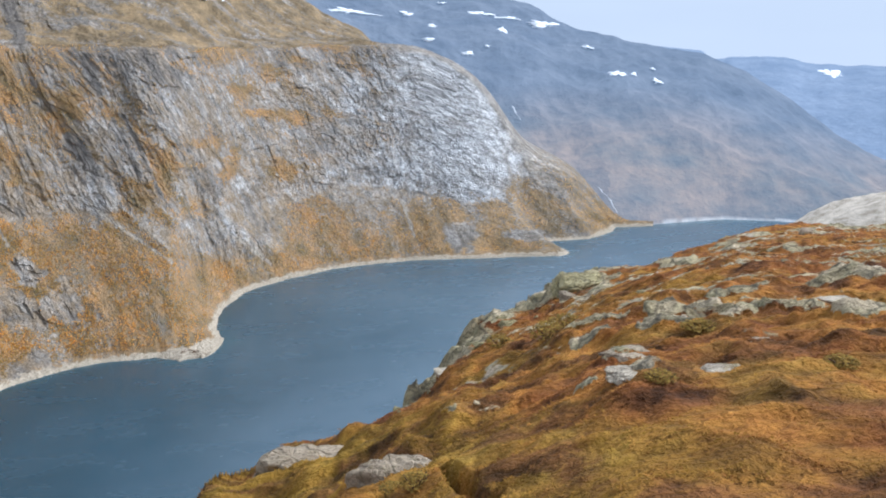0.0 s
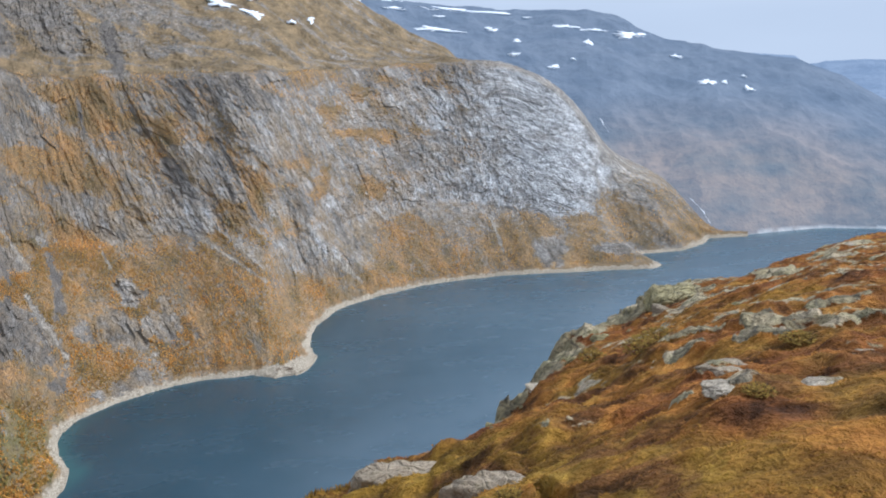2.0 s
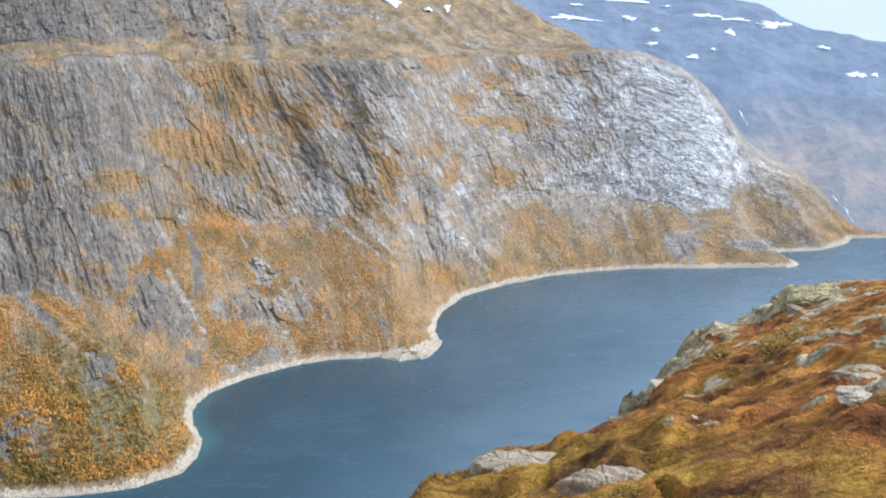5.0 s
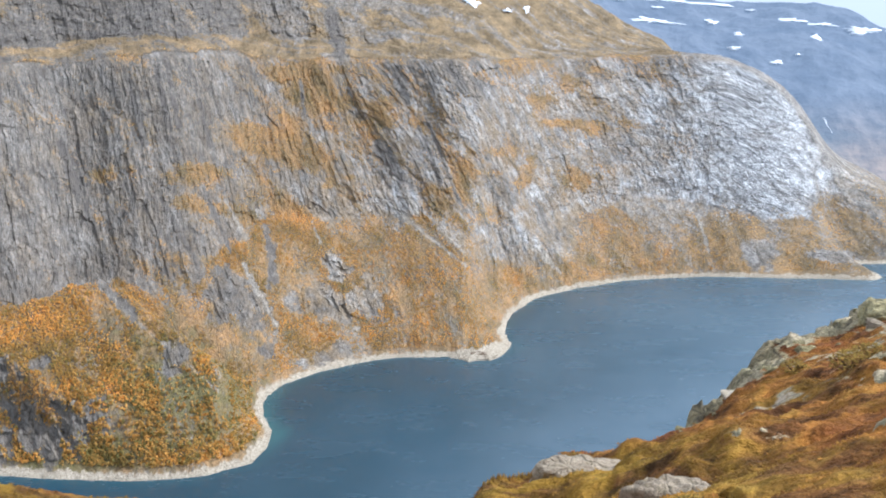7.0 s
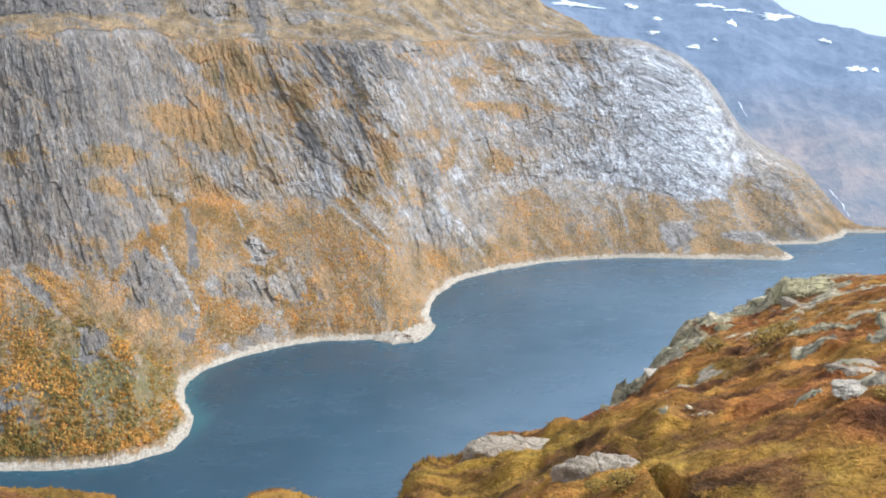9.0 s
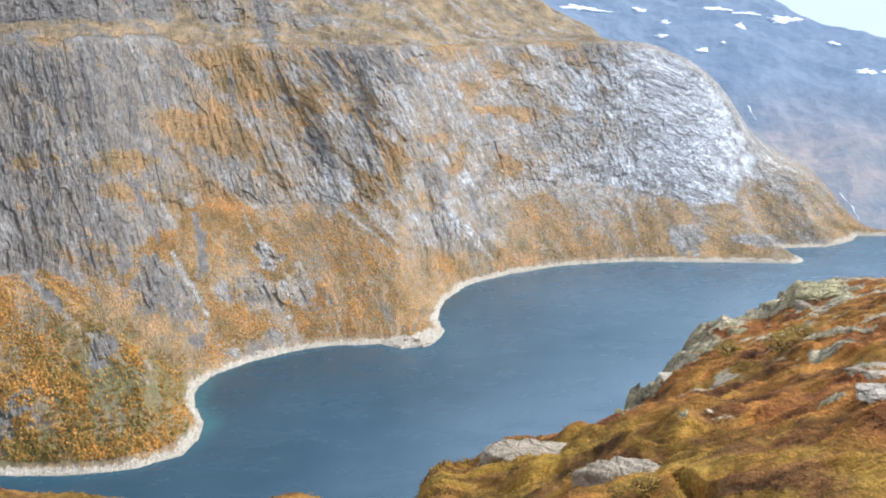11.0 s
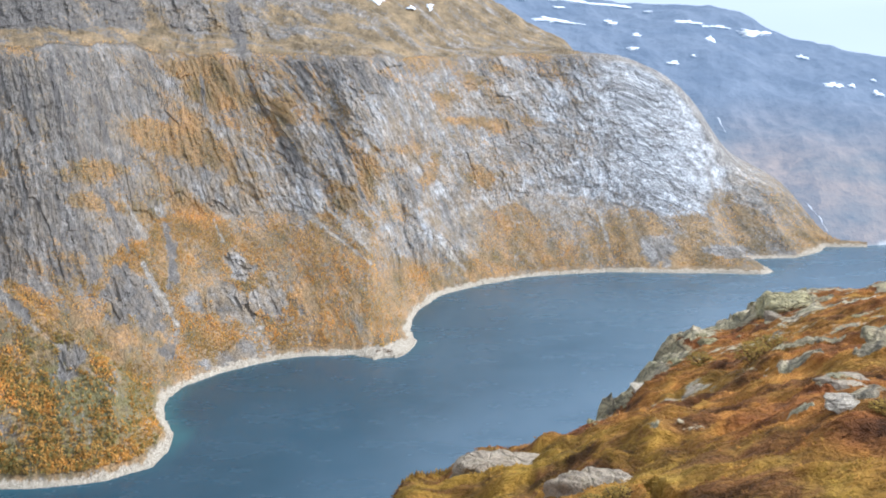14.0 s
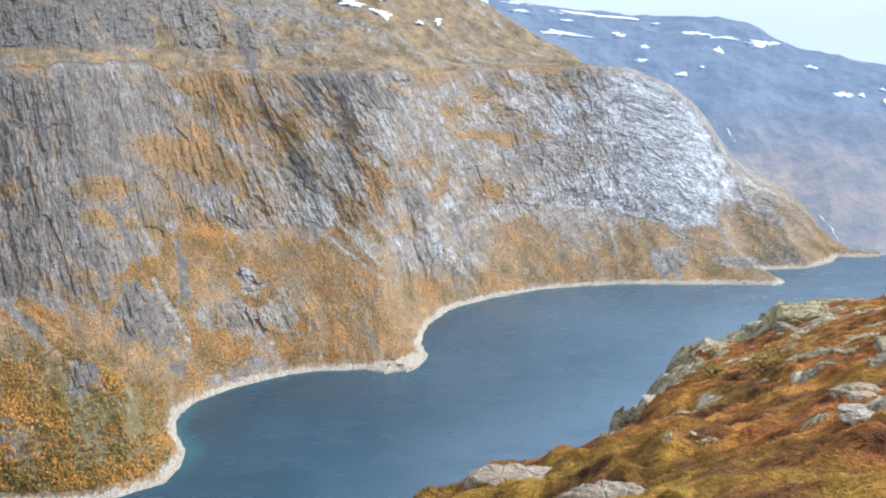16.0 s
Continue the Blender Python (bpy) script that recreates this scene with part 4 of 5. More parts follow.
def foliage(name, places, sizes, material, rng, count, spread, flat=0.6):
    """Loose crowns of thin leafy sprays, each a four-sided leaf mass turned mostly upwards."""
    n = len(places)
    at = rng.normal(0, 1, (n, count, 3))
    at = at / np.linalg.norm(at, axis=-1, keepdims=True) * rng.uniform(0.2, 1.0, (n, count, 1)) * np.array((spread, spread, spread * 1.6))
    up = rng.normal(0, flat, (n, count, 3)) + np.array((0.25, -0.1, 0.8))
    up /= np.linalg.norm(up, axis=-1, keepdims=True)
    side = np.cross(up, rng.normal(0, 1, (n, count, 3)))
    side /= np.linalg.norm(side, axis=-1, keepdims=True)
    other = np.cross(up, side)
    k = rng.uniform(0.45, 0.8, (n, count, 4, 1))
    ring = np.stack([side, other, -side, -other], 2) * k + up[:, :, None] * rng.uniform(-0.15, 0.15, (n, count, 4, 1))
    v = (at[:, :, None] + ring) * sizes[:, None, None, None] + places[:, None, None]
    f = np.arange(n * count * 4).reshape(-1, 4)
    me = mesh_of(name, v.reshape(-1, 3), f, False)
    me.materials.append(material)
    return new(name, me)


rng = np.random.default_rng(7)
shown = np.gradient(RISE, axis=1) > 0.004
chance = np.clip(veg - 0.25, 0, 1) * (1 - heath) * (1 - 0.5 * cliff) * ((Zw > 8) & (Zw < 380) & shown) * (Bd > -38) * (0.35 * ease(380, 250, Zw) + 0.65 * ease(240, 60, Zw))
chance *= np.clip(0.55 + 1.3 * clouds(U / 26, Z / 40, 131, 3), 0.05, 2)
chance *= np.interp(Bd, (-15, -8, 5), (1.0, 0.9, 0.7))
chance *= np.where(on_knoll[np.arange(cols)[:, None], np.clip(((R - 860) / 1.6).astype(int), 0, len(rad) - 1)], 1.6, 1.0)
thicket = np.clip(veg - 0.35, 0, 1) * bare_wall * (1 - above) * ease(11, 8, Bd)
chance = chance + 2.5 * thicket * shown * (Zw > 60) * (Zw < 420) * (1 - heath)
pick = rng.choice(chance.size, 52000, replace=False, p=(chance / chance.sum()).ravel())
leafy = rng.uniform(0, 1, len(pick)) < 0.05 + 0.3 * green.ravel()[pick]
tall = rng.uniform(0.7, 1.7, len(pick)) * (1 - 0.35 * cliff.ravel()[pick]) * np.interp(R.ravel()[pick], (900, 1150, 1700), (1.1, 0.75, 0.6))
spots_at = np.stack([X.ravel()[pick], Y.ravel()[pick], Zw.ravel()[pick] + tall * 0.9], -1)
spots_at[:, :2] += rng.normal(0, 0.8, (len(pick), 2))
wood = foliage("birch_wood", spots_at[~leafy], tall[~leafy], M_BIRCH, rng, 8, 0.8)
tagged(wood, "golden autumn birches scattered over steep slopes", "birch wood", kind="stuff")
copse = foliage("birch_copse", spots_at[leafy], tall[leafy], M_LEAFY, rng, 8, 0.8)
tagged(copse, "still green birches low on the knoll above the bay", "birch wood", kind="stuff")


# single birches that can be told apart along the knoll and the bay
def birch(seed):
    """Tapered trunk with limbs under a loose crown of many small clumps, rooted at its origin."""
    rng_k = np.random.default_rng(seed)
    tree = new("birch")
    bm = bmesh.new()

    def limb(p, q, r_a, r_b):
        p, q = Vector(p), Vector(q)
        rot = (q - p).to_track_quat("Z", "Y").to_matrix().to_4x4()
        bmesh.ops.create_cone(bm, cap_ends=True, segments=6, radius1=r_a, radius2=r_b, depth=(q - p).length, matrix=Matrix.Translation((p + q) / 2) @ rot)

    h = rng_k.uniform(4.2, 5.6)
    limb((0, 0, -0.5), (0.15, 0.1, h * 0.55), 0.14, 0.09)
    limb((0.15, 0.1, h * 0.53), (0.05, 0.2, h * 0.92), 0.09, 0.03)
    for k in range(5):
        a, z0 = rng_k.uniform(0, 6.28), h * rng_k.uniform(0.3, 0.65)
        limb((0.1, 0.08, z0), (math.cos(a) * 1.0, math.sin(a) * 1.0, z0 + rng_k.uniform(0.5, 1.1)), 0.06, 0.02)
    me = bpy.data.meshes.new("trunk")
    bm.to_mesh(me)
    bm.free()
    me.materials.append(M_BARK)
    trunk = new("trunk", me)
    trunk.parent = tree
    n = 46
    a, q = rng_k.uniform(0, 6.28, n), rng_k.uniform(0, 1, n) ** 0.5
    up = rng_k.uniform(0.28, 1.02, n)
    wide = 1.55 * np.sin(np.clip((1.12 - up) * 1.9, 0.1, math.pi / 2))
    at = np.stack([np.cos(a) * q * wide, np.sin(a) * q * wide, up * h], -1)
    crown = foliage("crown", at, rng_k.uniform(0.32, 0.62, n), M_BIRCH if seed % 3 else M_LEAFY, rng_k, 8, 0.8)
    crown.parent = tree
    return tagged(tree, "green-gold birch on the slope above the shore" if seed % 3 == 0 else "golden autumn birch on the slope above the shore", "tree", "birches above the bay")


first = [birch(k) for k in range(1, 7)]
near_side = (on_knoll[np.arange(cols)[:, None], np.clip(((R - 860) / 1.6).astype(int), 0, len(rad) - 1)] & shown & (Zw > 9) & (Zw < 75) & (veg > 0.55) & (Bd > -33)).ravel()
pick = rng.choice(np.flatnonzero(near_side), 180, replace=False)
for i, k in enumerate(pick):
    m4 = pose(X.ravel()[k], Y.ravel()[k], Zw.ravel()[k], rng.uniform(-4, 4), rng.uniform(-4, 4), rng.uniform(0, 360))
    if i < len(first):
        first[i].matrix_world = m4
    else:
        copy_thing(first[i % 6], m4 @ Matrix.Scale(rng.uniform(0.75, 1.15), 4))

strand = (beach > 0.5) & (Zw > 0.2) & (Zw < 7) & shown
where = np.flatnonzero(strand.ravel())
pick = rng.choice(where, min(6500, len(where)), replace=False)
stones = scatter("shore_stones", np.stack([X.ravel()[pick], Y.ravel()[pick], Zw.ravel()[pick]], -1), rng.uniform(0.4, 1.2, len(pick)) ** 1.3, M_STONE, rng, (1, 1, 0.7))
tagged(stones, "pale washed stones along the lake's waterline", "stones", kind="stuff")


# drift logs stranded on the spit
def drift_log(x, y, z, length, thick, turn, tilt, seed):
    """A bleached trunk, bent and tapering, with two broken stubs."""
    rng_d = np.random.default_rng(seed)
    bm = bmesh.new()
    ring, last = 7, None
    for i in range(9):
        s_ = i / 8
        c = Vector(((s_ - 0.5) * length, 0.06 * length * math.sin(2.6 * s_ + seed), 0.02 * length * math.sin(5 * s_)))
        r = thick * (1 - 0.55 * s_) * rng_d.uniform(0.9, 1.1)
        now = [bm.verts.new(c + Vector((0, math.cos(6.283 * k / ring) * r, math.sin(6.283 * k / ring) * r))) for k in range(ring)]
        if last:
            for k in range(ring):
                bm.faces.new((last[k], last[(k + 1) % ring], now[(k + 1) % ring], now[k]))
        else:
            bm.faces.new(now)
        last = now
    bm.faces.new(last)
    for k in (-0.2, 0.15):
        bmesh.ops.create_cone(bm, cap_ends=True, segments=6, radius1=thick * 0.4, radius2=thick * 0.15, depth=thick * 5, matrix=Matrix.Translation((k * length, 0.1 * thick, thick * 1.4)) @ Matrix.Rotation(radians(35), 4, "X"))
    me = bpy.data.meshes.new("drift_log")
    bm.to_mesh(me)
    bm.free()
    me.materials.append(M_DRIFT)
    ob = new("drift_log", me)
    ob.matrix_world = pose(x, y, z, 0, tilt, turn)
    return tagged(ob, "brown drift log stranded on the stony spit", "log", "drift logs on the spit")


spit = np.array((-46.0, 1205.0))
for k in range(9):
    x, y = spit + np.array((rng.uniform(-17, 17), rng.uniform(-4, 4)))
    i = int(np.argmin((X - x) ** 2 + (Y - y) ** 2))
    drift_log(X.ravel()[i], Y.ravel()[i], max(Zw.ravel()[i], 0.3) + 0.5, rng.uniform(5, 10), rng.uniform(0.4, 0.7), rng.uniform(-40, 40), rng.uniform(-5, 5), k)


# ---------------------------------------------------------------- the near hillside
def spread(f, b):
    return sum(f(b + d) * w for d, w in ((-0.5, 0.25), (0, 0.5), (0.5, 0.25)))


def lip_rise(b):
    return np.interp(b, (-60, -36, -31.5, -27.4, -25.7, -22.2, -20.4, -18.4, -16, -14.3, -12.2, -10.5, -9, -7, -5.4, -4, -2.85, -2.45, -1.8, -0.7, 1.1, 2.1, 3.5, 6.4, 9, 10.1, 11.9, 12.5, 13.05, 14.4, 15.5, 18.5, 19.7, 20.3, 22, 24.6, 26.1, 28, 30, 31.8, 34.2, 38, 60),
                     (-21, -22.5, -23.6, -24.8, -25.5, -26.5, -26.9, -28.2, -29.6, -28.8, -27.6, -27.2, -27.5, -28.3, -29.2, -29.6, -28.6, -26.7, -25.9, -25.7, -25.7, -25.0, -24.6, -24.4, -23.9, -23.0, -21.9, -20.7, -19.9, -18.6, -17.8, -16.5, -15.6, -15.2, -14.7, -14.5, -13.8, -13.1, -12.2, -11.8, -11.5, -11.3, -9))


def lip_range(b):
    return np.interp(b, (-60, -32, -20, -12, -9, -3, -1.5, 3, 8, 10, 13, 16, 20, 25, 31, 38, 60), (9, 10, 12, 13, 13, 15, 16.5, 18.5, 21, 25, 34, 42, 52, 72, 105, 120, 120))


def dome(x, y):
    """The bare rock hump farther along the hillside."""
    c, s = math.cos(radians(41)), math.sin(radians(41))
    across, along = x * c - y * s, x * s + y * c - 190
    return EYE - 29.5 - 9.5 * (across / 28) ** 2 - 12 * (along / 30) ** 2


gb = np.concatenate([np.linspace(-180, -38, 60, endpoint=False), np.linspace(-38, -4, 150, endpoint=False), np.linspace(-4, 42, 640, endpoint=False), np.linspace(42, 180, 60)])
gr = np.concatenate([[0.0], np.geomspace(0.8, 7, 40, endpoint=False), np.geomspace(7, 150, 620), np.linspace(152, 420, 60)])
GB, GR = np.meshgrid(gb, gr, indexing="ij")
gx, gy = np.sin(np.radians(GB)) * GR, np.cos(np.radians(GB)) * GR


OUTCROPS = []


def sight(b, e):
    """Where a line of sight meets the mean slope."""
    rl = lip_range(b)
    r = 1.65 / (tan_d(lip_rise(b)) - tan_d(e) + 1.65 / rl)
    return float(np.sin(radians(b)) * r), float(np.cos(radians(b)) * r)


CREVICE = (sight(12.95, -26.66), sight(16.00, -27.88))


def hillside(x, y):
    """Height of the near ground, whether a rock shows there, and how golden the turf is."""
    b, r = np.degrees(np.arctan2(x, y)), np.hypot(x, y)
    rl = spread(lip_range, b)
    fall = -tan_d(spread(lip_rise, b)) - 1.65 / rl
    behind = ease(60, 110, np.abs(b))
    fall = fall * (1 - behind) - 0.22 * behind
    # close by the slopes run into one another; each reaches its own height at the brink
    mean = sum(-tan_d(lip_rise(b + d)) - 1.65 / lip_range(b + d) for d in (-9, -6, -3, 0, 3, 6, 9)) / 7
    mean = mean * (1 - behind) - 0.22 * behind
    z = EYE - 1.65 - mean * r - (fall - mean) * r * np.minimum(r / rl, 1) ** 3
    far = np.maximum(r - rl, 0) * (1 - behind)
    z = z - 1.15 * far - 0.25 * np.minimum(far, 2.0)
    z = np.maximum(z, np.where((b > 24) & (b < 80), dome(x, y) + 2.2 * clouds(x / 14, y / 14, 233, 5), -1e9))
    grow = np.clip(r / 12, 0, 1) * (1 - 0.6 * ease(-1.5, -4, b) * (1 - behind))
    z = z + grow * (0.40 * clouds(x / 8, y / 8, 201, 3) + 0.27 * clouds(x / 2.3, y / 2.3, 211, 3) + 0.20 * clouds(x / 0.9, y / 0.9, 221, 3) + 0.06 * clouds(x / 0.3, y / 0.3, 225, 2)) * np.where(far > 0, 0.4, 1)
    # hummocks and low terraces that run across the slope
    z = z + grow * ease(0.0, 2.5, rl - r) * (0.12 * ridged((x + 0.5 * y) / 4.5, (y - 0.4 * x) / 1.8, 227, 3) + 0.07 * (1 - np.abs(clouds(x / 0.7, y / 0.7, 229, 2)) * 2.5))
    lipness = ease(np.interp(b, (9, 12, 14, 22), (5, 11, 12, 13)), 0, rl - r + 3 * clouds(x / 5, y / 5, 255, 3)) * ease(8.5, 11, b) * ease(25, 19, b)
    stone = 0.50 * clouds(x / 4.5 + 3, y / 3.0, 241, 4) + 0.26 * ease(16, 28, r) + 0.12 + 0.8 * lipness + 0.9 * ease(0.5, 3.0, far)
    stone = stone + 1.5 * ease(138, 148, r) * ease(24, 28, b)
    stone = stone - 0.5 * ease(20, 12, r)
    crag = clouds(x / 3.2, y / 3.2, 251, 3)
    z = z + lipness * (0.9 * np.round(crag * 3.2) / 3.2 + 0.3 * crag)
    # broken blocks of the brink, each at its own height
    z = z + lipness * (0.32 * hashed(np.floor(x / 1.7 + 0.5 * crag), np.floor(y / 2.1 + crag), 257) + 0.2 * hashed(np.floor(x / 0.7 + crag), np.floor(y / 0.9 - crag), 259) - 0.26)
    for ox, oy, ow, od, oh in OUTCROPS:
        d = math.hypot(ox, oy)
        c, s = oy / d, ox / d
        across, along = (x - ox) * c - (y - oy) * s, (x - ox) * s + (y - oy) * c
        near = (np.abs(across) < ow) & (np.abs(along) < od * 1.3)
        if near.any():
            q = np.hypot(across / (ow / 2), along / (od / 2)) + 0.95 * clouds(x / ow * 3.4, y / ow * 2.2, 261, 5)
            z = z + np.where(near, 0.75 * oh * ease(1.05, 0.75, q) * (0.8 + 0.5 * clouds(x / ow * 5, y / ow * 5, 263, 3) + 0.9 * (hashed(np.floor(across / ow * 6 + 0.6 * clouds(x / ow * 7, y / ow * 7, 265, 2)), np.floor(along / od * 4 + 0.6 * clouds(x / ow * 6, y / ow * 6, 267, 2)), 269) - 0.5)), 0)
            stone = stone + np.where(near, 0.8 * ease(1.25, 0.6, q), 0)
    # a dark crevice in the turf below the two slabs
    (ax, ay), (bx, by) = CREVICE
    s = np.clip(((x - ax) * (bx - ax) + (y - ay) * (by - ay)) / ((bx - ax) ** 2 + (by - ay) ** 2), 0, 1)
    split = np.hypot(x - ax - s * (bx - ax), y - ay - s * (by - ay)) + 0.06 * clouds(x / 0.5, y / 0.5, 271, 3)
    z = z - 0.3 * ease(0.13, 0.03, split)
    z = z + 0.05 * ease(0.45, 0.62, stone) * grow
    golden = 0.20 + 0.48 * ease(1.25, 0.75, r / np.interp(b, (-10, 2, 10, 25, 40), (30, 21, 13, 8, 7))) - 0.1 * ease(18, 40, r)
    return z, stone, golden


def ground_height(x, y):
    return float(hillside(np.array([x]), np.array([y]))[0][0])


# the ground's first meeting with a line of sight, to set stones by bearing and height
def on_ground(b, e):
    r = np.geomspace(3, 200, 900)
    x, y = np.sin(radians(b)) * r, np.cos(radians(b)) * r
    z = hillside(x, y)[0]
    up = np.degrees(np.arctan2(z - EYE, r))
    hit = np.nonzero(up >= e)[0]
    i = hit[0] if len(hit) else int(np.argmax(up))
    return float(x[i]), float(y[i]), float(r[i])


def boulder(b, e, w, depth, h, material, label, sharp=0.5, turn=0.0, sink=0.4, lean=0.0, seed=1):
    """A weathered block: a rounded box roughened by noise, with a few split planes, bedded in the turf."""
    x, y, r = on_ground(b, e)
    rng_b = np.random.default_rng(seed)
    bm = bmesh.new()
    bmesh.ops.create_icosphere(bm, subdivisions=5, radius=1.0)
    facets = 34 if sharp > 0.7 else 14
    cuts = [Vector(rng_b.normal(0, 1, 3) * np.array((1, 1, 0.7))).normalized() for _ in range(facets)] + [Vector((rng_b.normal(0, 0.12), rng_b.normal(0, 0.12), 1)).normalized()]
    depth_cut = np.append(rng_b.uniform(0.5, 0.85, facets), 0.55)
    shift = Vector(rng_b.uniform(-50, 50, 3))
    for v in bm.verts:
        p = v.co.normalized()
        p = Vector([math.copysign(abs(c) ** (1 - 0.35 * sharp), c) for c in p])
        for c, d in zip(cuts, depth_cut):
            over = p.dot(c) - d
            if over > 0:
                p -= c * over * (0.72 + 0.26 * sharp)
        k = 1 + 0.12 * noise.fractal(p * 1.6 + shift, 0.9, 2.1, 3) + 0.09 * noise.fractal(p * 5 + shift, 0.9, 2.1, 4)
        crack = abs(noise.noise(p * 2.2 + shift * 2))
        k -= 0.07 * max(0.0, 1 - crack / 0.06) * sharp
        v.co = Vector((p.x * k * w / 2, p.y * k * depth / 2, p.z * k * h))
    me = bpy.data.meshes.new("boulder")
    bm.to_mesh(me)
    bm.free()
    me.polygons.foreach_set("use_smooth", np.ones(len(me.polygons), bool))
    me.materials.append(material)
    ob = new("boulder", me)
    ob.matrix_world = pose(x, y, ground_height(x, y) + h * (0.5 - sink), 0, lean, -b + turn)
    return tagged(ob, label, "boulder", "boulders on the hillside")


def outcrop(b, e, wide, high):
    """Bedrock that breaks through the turf; wide and high: the angles that it takes up from the lookout, in degrees."""
    x, y, r = on_ground(b, e)
    slant = math.hypot(r, r * tan_d(e))
    w, h = slant * radians(wide), slant * radians(high)
    return (x, y, w, max(w * 0.8, h * 2.2), h * 0.26)


OUTCROPS.extend([
    outcrop(20.73, -15.71, 4.01, 1.44),
    outcrop(13.08, -22.96, 2.53, 0.62),
    outcrop(15.80, -22.92, 1.86, 0.56),
    outcrop(26.68, -16.86, 4.22, 0.81),
    outcrop(29.53, -16.67, 4.64, 1.12),
    outcrop(33.17, -16.10, 3.38, 1.12),
    outcrop(25.74, -17.45, 2.53, 0.69),
    outcrop(23.83, -19.43, 3.71, 0.31),
    outcrop(24.21, -20.27, 3.54, 0.28),
    outcrop(21.45, -20.59, 2.53, 0.50),
    outcrop(29.29, -19.71, 3.54, 0.28),
    outcrop(21.22, -18.05, 1.86, 0.50),
    outcrop(22.96, -17.63, 2.03, 0.50),
    outcrop(21.20, -19.04, 2.53, 0.44),
    outcrop(31.18, -17.82, 2.36, 0.62),
    outcrop(26.47, -14.15, 2.53, 0.50),
    outcrop(25.68, -14.14, 1.69, 0.50),
    outcrop(36.07, -15.78, 2.95, 0.69),
    outcrop(37.06, -16.62, 2.53, 1.25),
    outcrop(35.59, -14.05, 3.80, 0.62),
    outcrop(29.41, -15.49, 3.38, 0.50),
    outcrop(36.30, -12.75, 3.38, 0.44),
    outcrop(35.03, -11.57, 2.95, 0.38),
    outcrop(32.68, -12.95, 1.69, 0.28),
    outcrop(30.22, -12.39, 2.11, 0.28),
    outcrop(28.58, -13.02, 1.69, 0.25),
    outcrop(21.32, -21.54, 1.69, 0.38)])

gz, gstone, ggold = hillside(gx, gy)
gz = np.maximum(gz, -8.0)
ground = sheet("ground", gx, gy, gz, M_HILL)
attribute(ground, "rock", gstone)
attribute(ground, "gold", ggold)
attribute(ground, "hump", ease(135, 145, GR) * ease(22, 26, GB))
tagged(ground, "rust and gold autumn moor turf with grey bedrock showing", "hillside", kind="structure")



def set_boulder(b, e, wide, high, ratio, material, label, sharp, seed, sink=0.95):
    """wide and high: the angles that it takes up from the lookout, in degrees."""
    r = on_ground(b, e)[2]
    slant = math.hypot(r, r * tan_d(e))
    w, h = slant * radians(wide), slant * radians(high)
    boulder(b, e, w * 1.25, w * ratio * 1.2, h * 1.5, material, label, sharp, 0, sink, 0, seed)


set_boulder(4.75, -25.6, 7.0, 2.25, 0.5, M_GREY, "grey angular boulder on the turf edge above the lake", 0.5, 1, 0.95)
set_boulder(10.45, -26.4, 5.7, 1.9, 0.55, M_GREY, "low grey boulder with a flat top in golden turf", 0.4, 2, 0.95)
set_boulder(20.6, -15.9, 3.7, 1.1, 0.9, M_LICHEN, "smooth lichen-green slab on the brow of the hillside", 0.3, 3, 0.85)
set_boulder(14.81, -19.47, 2.19, 1.38, 0.9, M_LICHEN, "fractured lichen-covered block on the hillside edge", 0.9, 4)
set_boulder(16.59, -18.23, 2.50, 1.12, 0.9, M_LICHEN, "weathered block with lichen on the hillside edge", 0.8, 6)
set_boulder(23.83, -19.55, 2.75, 0.31, 1.0, M_GREY, "flat grey slab in the turf", 0.5, 17, 1.2)
set_boulder(24.21, -20.38, 2.62, 0.28, 1.0, M_PALE, "pale flat slab in the turf", 0.6, 18, 1.2)
set_boulder(29.29, -19.82, 2.62, 0.28, 1.0, M_PALE, "smooth pale slab lying in gold turf", 0.4, 20, 1.2)
set_boulder(31.18, -18.07, 1.75, 0.62, 0.8, M_GREY, "grey angular rock in the heath", 0.8, 24, 1.2)
set_boulder(37.06, -17.12, 1.88, 1.25, 0.9, M_GREY, "grey boulder in the heath", 0.6, 28, 1.2)

# loose stones and half-buried bedrock knobs over the middle slope
count = 0
rng = np.random.default_rng(23)
base_b = [o for o in bpy.data.objects if o.name.startswith("boulder")]
while count < 14:
    b, r = rng.uniform(11, 37), rng.uniform(16, 100)
    if r > float(lip_range(b)) - 1:
        continue
    x, y = math.sin(radians(b)) * r, math.cos(radians(b)) * r
    src = base_b[int(rng.integers(len(base_b)))]
    k = rng.uniform(0.08, 0.26) * (1 + r / 60)
    dims = src.dimensions
    k = k / max(dims.x, 0.1) * 2.2
    ob = copy_thing(src, pose(x, y, ground_height(x, y) + 0.06 * k, rng.uniform(-8, 8), rng.uniform(-8, 8), rng.uniform(0, 360)) @ Matrix.Diagonal((k, k, k * 0.8, 1)))
    ob["label"] = "small grey stone half sunk in the moor turf"
    count += 1


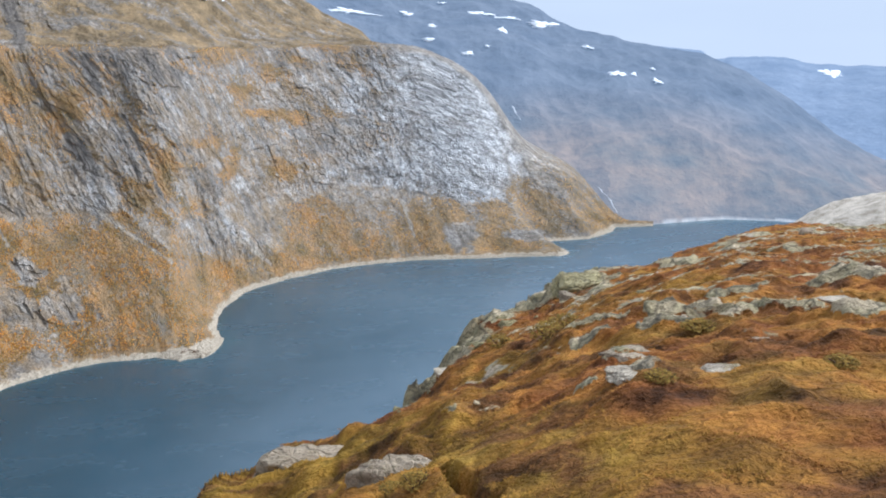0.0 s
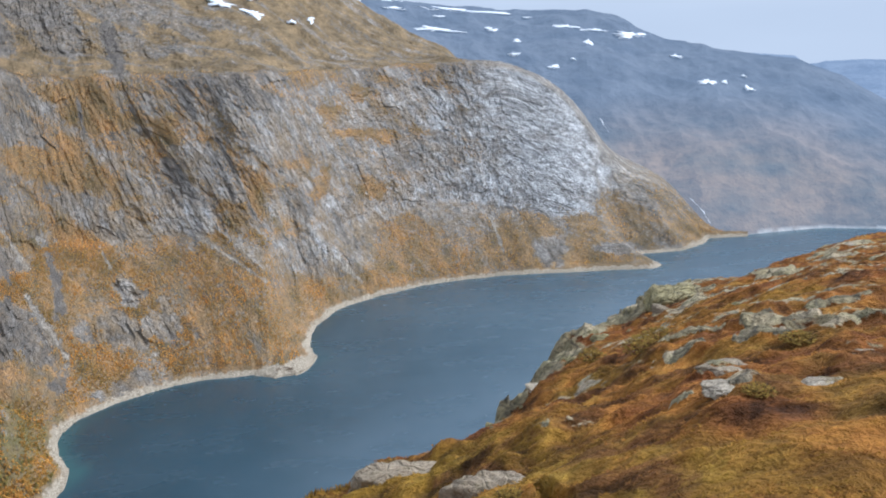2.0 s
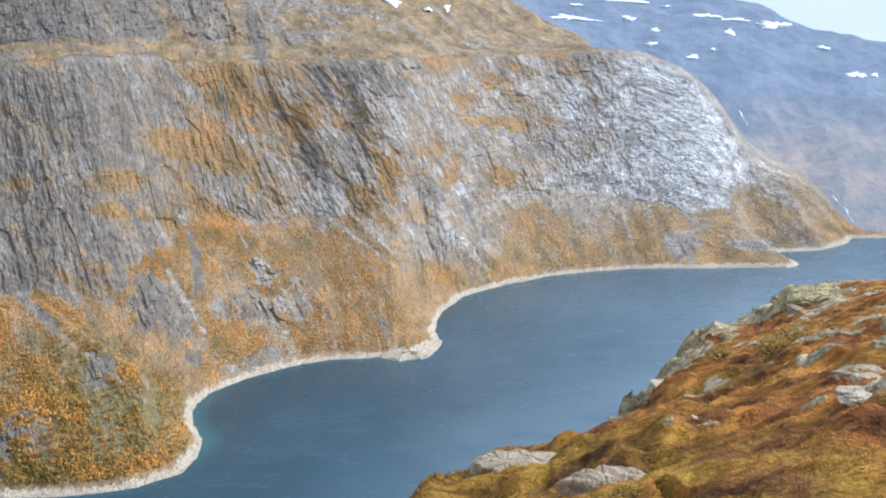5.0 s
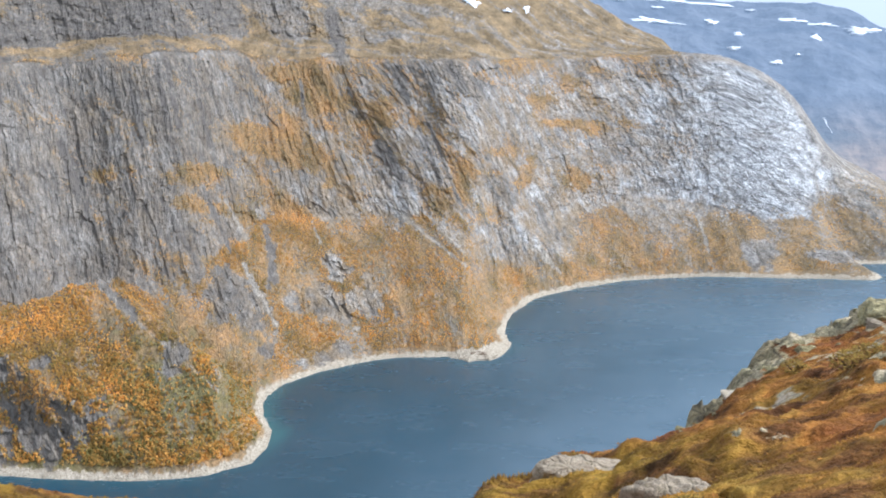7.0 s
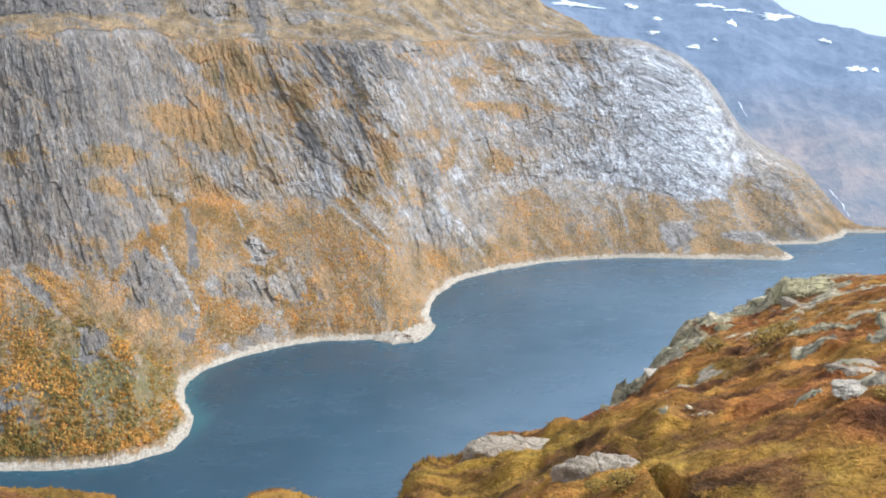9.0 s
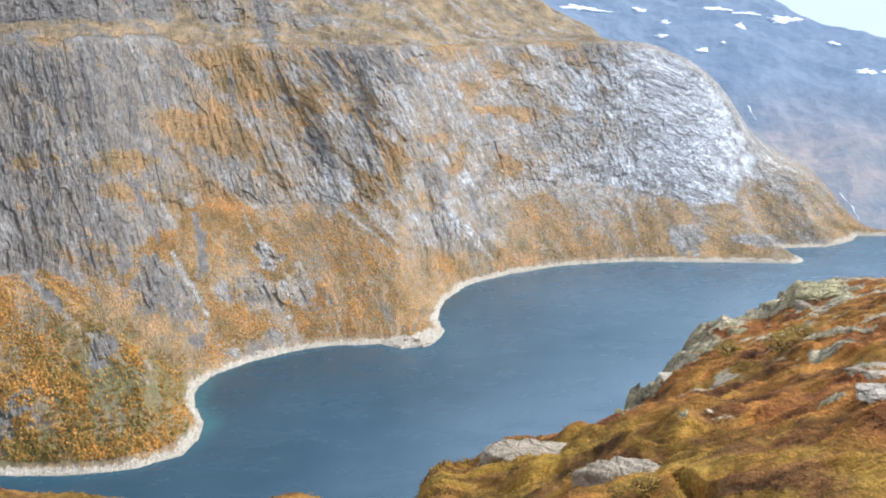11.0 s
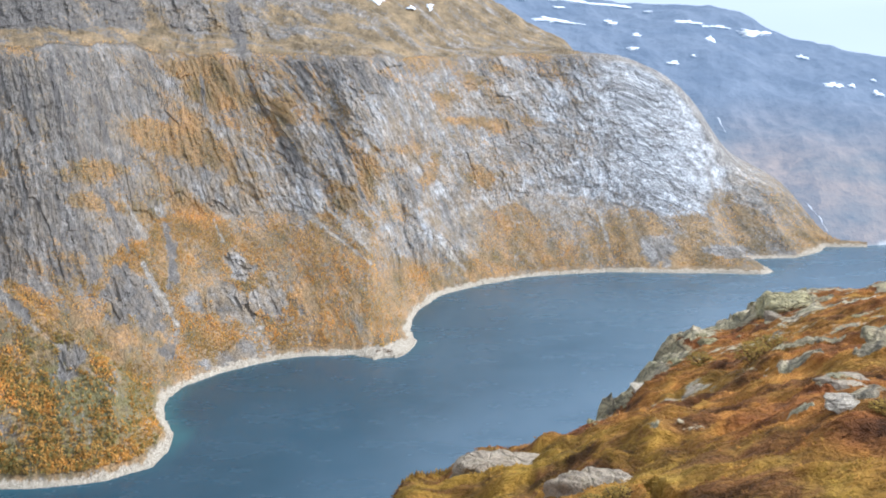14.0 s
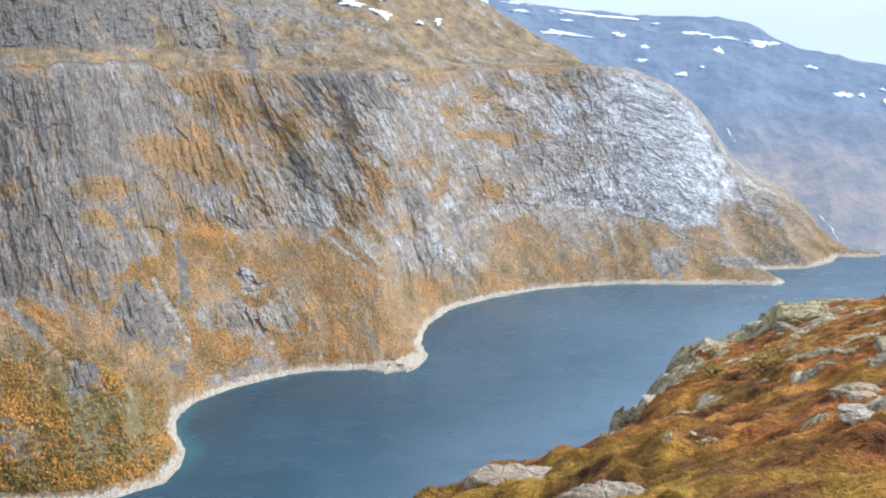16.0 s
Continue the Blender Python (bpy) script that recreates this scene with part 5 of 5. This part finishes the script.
# ---------------------------------------------------------------- tufts of grass and heather
def tufts(name, n, blades, seed, label):
    """Short blades in clumps, as long as the turf is deep; they take the turf's own colours."""
    rng_t = np.random.default_rng(seed)
    b = rng_t.uniform(-36, 40, n * 3)
    r = 4.5 * (20.0 ** rng_t.uniform(0, 1, n * 3))
    ok = r < lip_range(b) + 0.3
    b, r = b[ok][:n], r[ok][:n]
    x, y = np.sin(np.radians(b)) * r, np.cos(np.radians(b)) * r
    z, stone, golden = hillside(x, y)
    ok = stone < 0.42
    x, y, z, r, golden = x[ok], y[ok], z[ok], r[ok], golden[ok]
    m = len(x)
    s = (0.02 + 0.0020 * r) * rng_t.uniform(0.5, 1.4, m)
    a = rng_t.uniform(0, 6.28, (m, blades))
    out, up = rng_t.uniform(0.4, 1.1, (m, blades)) * s[:, None], rng_t.uniform(0.12, 0.4, (m, blades)) * s[:, None]
    c, d = np.cos(a), np.sin(a)
    wv = 0.28 * s[:, None]
    root = np.stack([x, y, z - 0.01], -1)[:, None] + np.stack([c, d, 0 * c], -1) * (0.5 * s)[:, None, None]
    side = np.stack([-d * wv, c * wv, 0 * c], -1)
    tip = root + np.stack([c * out, d * out, up], -1)
    co = np.stack([root + side, root - side, tip], 2).reshape(-1, 3)
    me = mesh_of(name, co, np.arange(len(co)).reshape(-1, 3))
    me.materials.append(M_HILL)
    ob = new(name, me)
    attribute(ob, "gold", np.repeat(golden + rng_t.normal(0, 0.1, m), blades * 3))
    return tagged(ob, label, "grass", kind="stuff")


tufts("moor_grass", 42000, 5, 301, "dry gold and rust tufts of moor grass")

# broken blocks along the edge of the hillside
rng = np.random.default_rng(41)
mossy = [o for o in base_b if o.data.materials[0] == M_LICHEN]
for k in range(84):
    b = rng.uniform(9.6, 21.5)
    r = float(lip_range(b)) - abs(rng.normal(0.3, 4.0))
    x, y = math.sin(radians(b)) * r, math.cos(radians(b)) * r
    src = mossy[int(rng.integers(len(mossy)))]
    f = rng.uniform(0.2, 0.8) * (0.3 + r / 80) / max(src.dimensions.x, 0.1)
    ob = copy_thing(src, pose(x, y, ground_height(x, y) - 0.42 * f * src.dimensions.z, rng.uniform(-14, 14), rng.uniform(-14, 14), rng.uniform(0, 360)) @ Matrix.Diagonal((f, f, f * rng.uniform(0.8, 1.4), 1)))
    ob["label"] = "broken lichen-grown block at the brink of the slope"


# ---------------------------------------------------------------- dwarf shrubs by the stones
def shrub(b, e, w, h, seed, label):
    rng_s = np.random.default_rng(seed)
    x, y, r = on_ground(b, e)
    bush = new("dwarf_shrub")
    bush.location = (x, y, ground_height(x, y))
    for k in range(9):
        bm = bmesh.new()
        a = rng_s.uniform(0, 6.28)
        p, q = Vector((0, 0, -0.05)), Vector((math.cos(a) * w * 0.4, math.sin(a) * w * 0.4, h * rng_s.uniform(0.5, 0.9)))
        rot = (q - p).to_track_quat("Z", "Y").to_matrix().to_4x4()
        bmesh.ops.create_cone(bm, cap_ends=True, segments=5, radius1=0.012, radius2=0.004, depth=(q - p).length, matrix=Matrix.Translation((p + q) / 2) @ rot)
        me = bpy.data.meshes.new("stem")
        bm.to_mesh(me)
        bm.free()
        me.materials.append(M_TWIG)
        stem = new("stem", me)
        stem.parent = bush
    n = 420
    a, q = rng_s.uniform(0, 6.28, n), rng_s.uniform(0, 1, n) ** 0.5
    z = rng_s.uniform(0.1, 1, n) * np.sqrt(1 - 0.85 * q ** 2) * h
    at = np.stack([np.cos(a) * q * w / 2, np.sin(a) * q * w / 2, z], -1)
    leaves = scatter("foliage", at, rng_s.uniform(0.02, 0.045, n) * (w / 0.9), M_SHRUB, rng_s, (1.2, 1.2, 0.4))
    leaves.parent = bush
    return tagged(bush, label, "shrub", "dwarf shrubs")


def place_shrub(b, e, wide, high, seed, label):
    r = on_ground(b, e)[2]
    slant = math.hypot(r, r * tan_d(e))
    shrub(b, e, slant * radians(wide), slant * radians(high), seed, label)


place_shrub(11.28, -27.41, 1.88, 0.81, 501, "olive-brown dwarf birch in front of a boulder")
place_shrub(18.99, -18.88, 2.19, 0.94, 502, "dark brown dwarf shrub at the hillside edge")
place_shrub(19.98, -18.19, 1.88, 0.69, 503, "dark brown dwarf shrub at the hillside edge")
place_shrub(16.05, -19.44, 1.56, 0.69, 504, "olive dwarf shrub beside broken rock")
place_shrub(27.85, -17.87, 2.19, 0.50, 505, "dark heather bush under a pale slab")
place_shrub(35.79, -18.80, 1.88, 0.50, 506, "dark heather bush in rust turf")
place_shrub(9.75, -27.58, 1.56, 0.44, 507, "golden heather clump near a boulder")
place_shrub(25.95, -20.71, 1.88, 0.44, 508, "olive heather bush beside a flat slab")
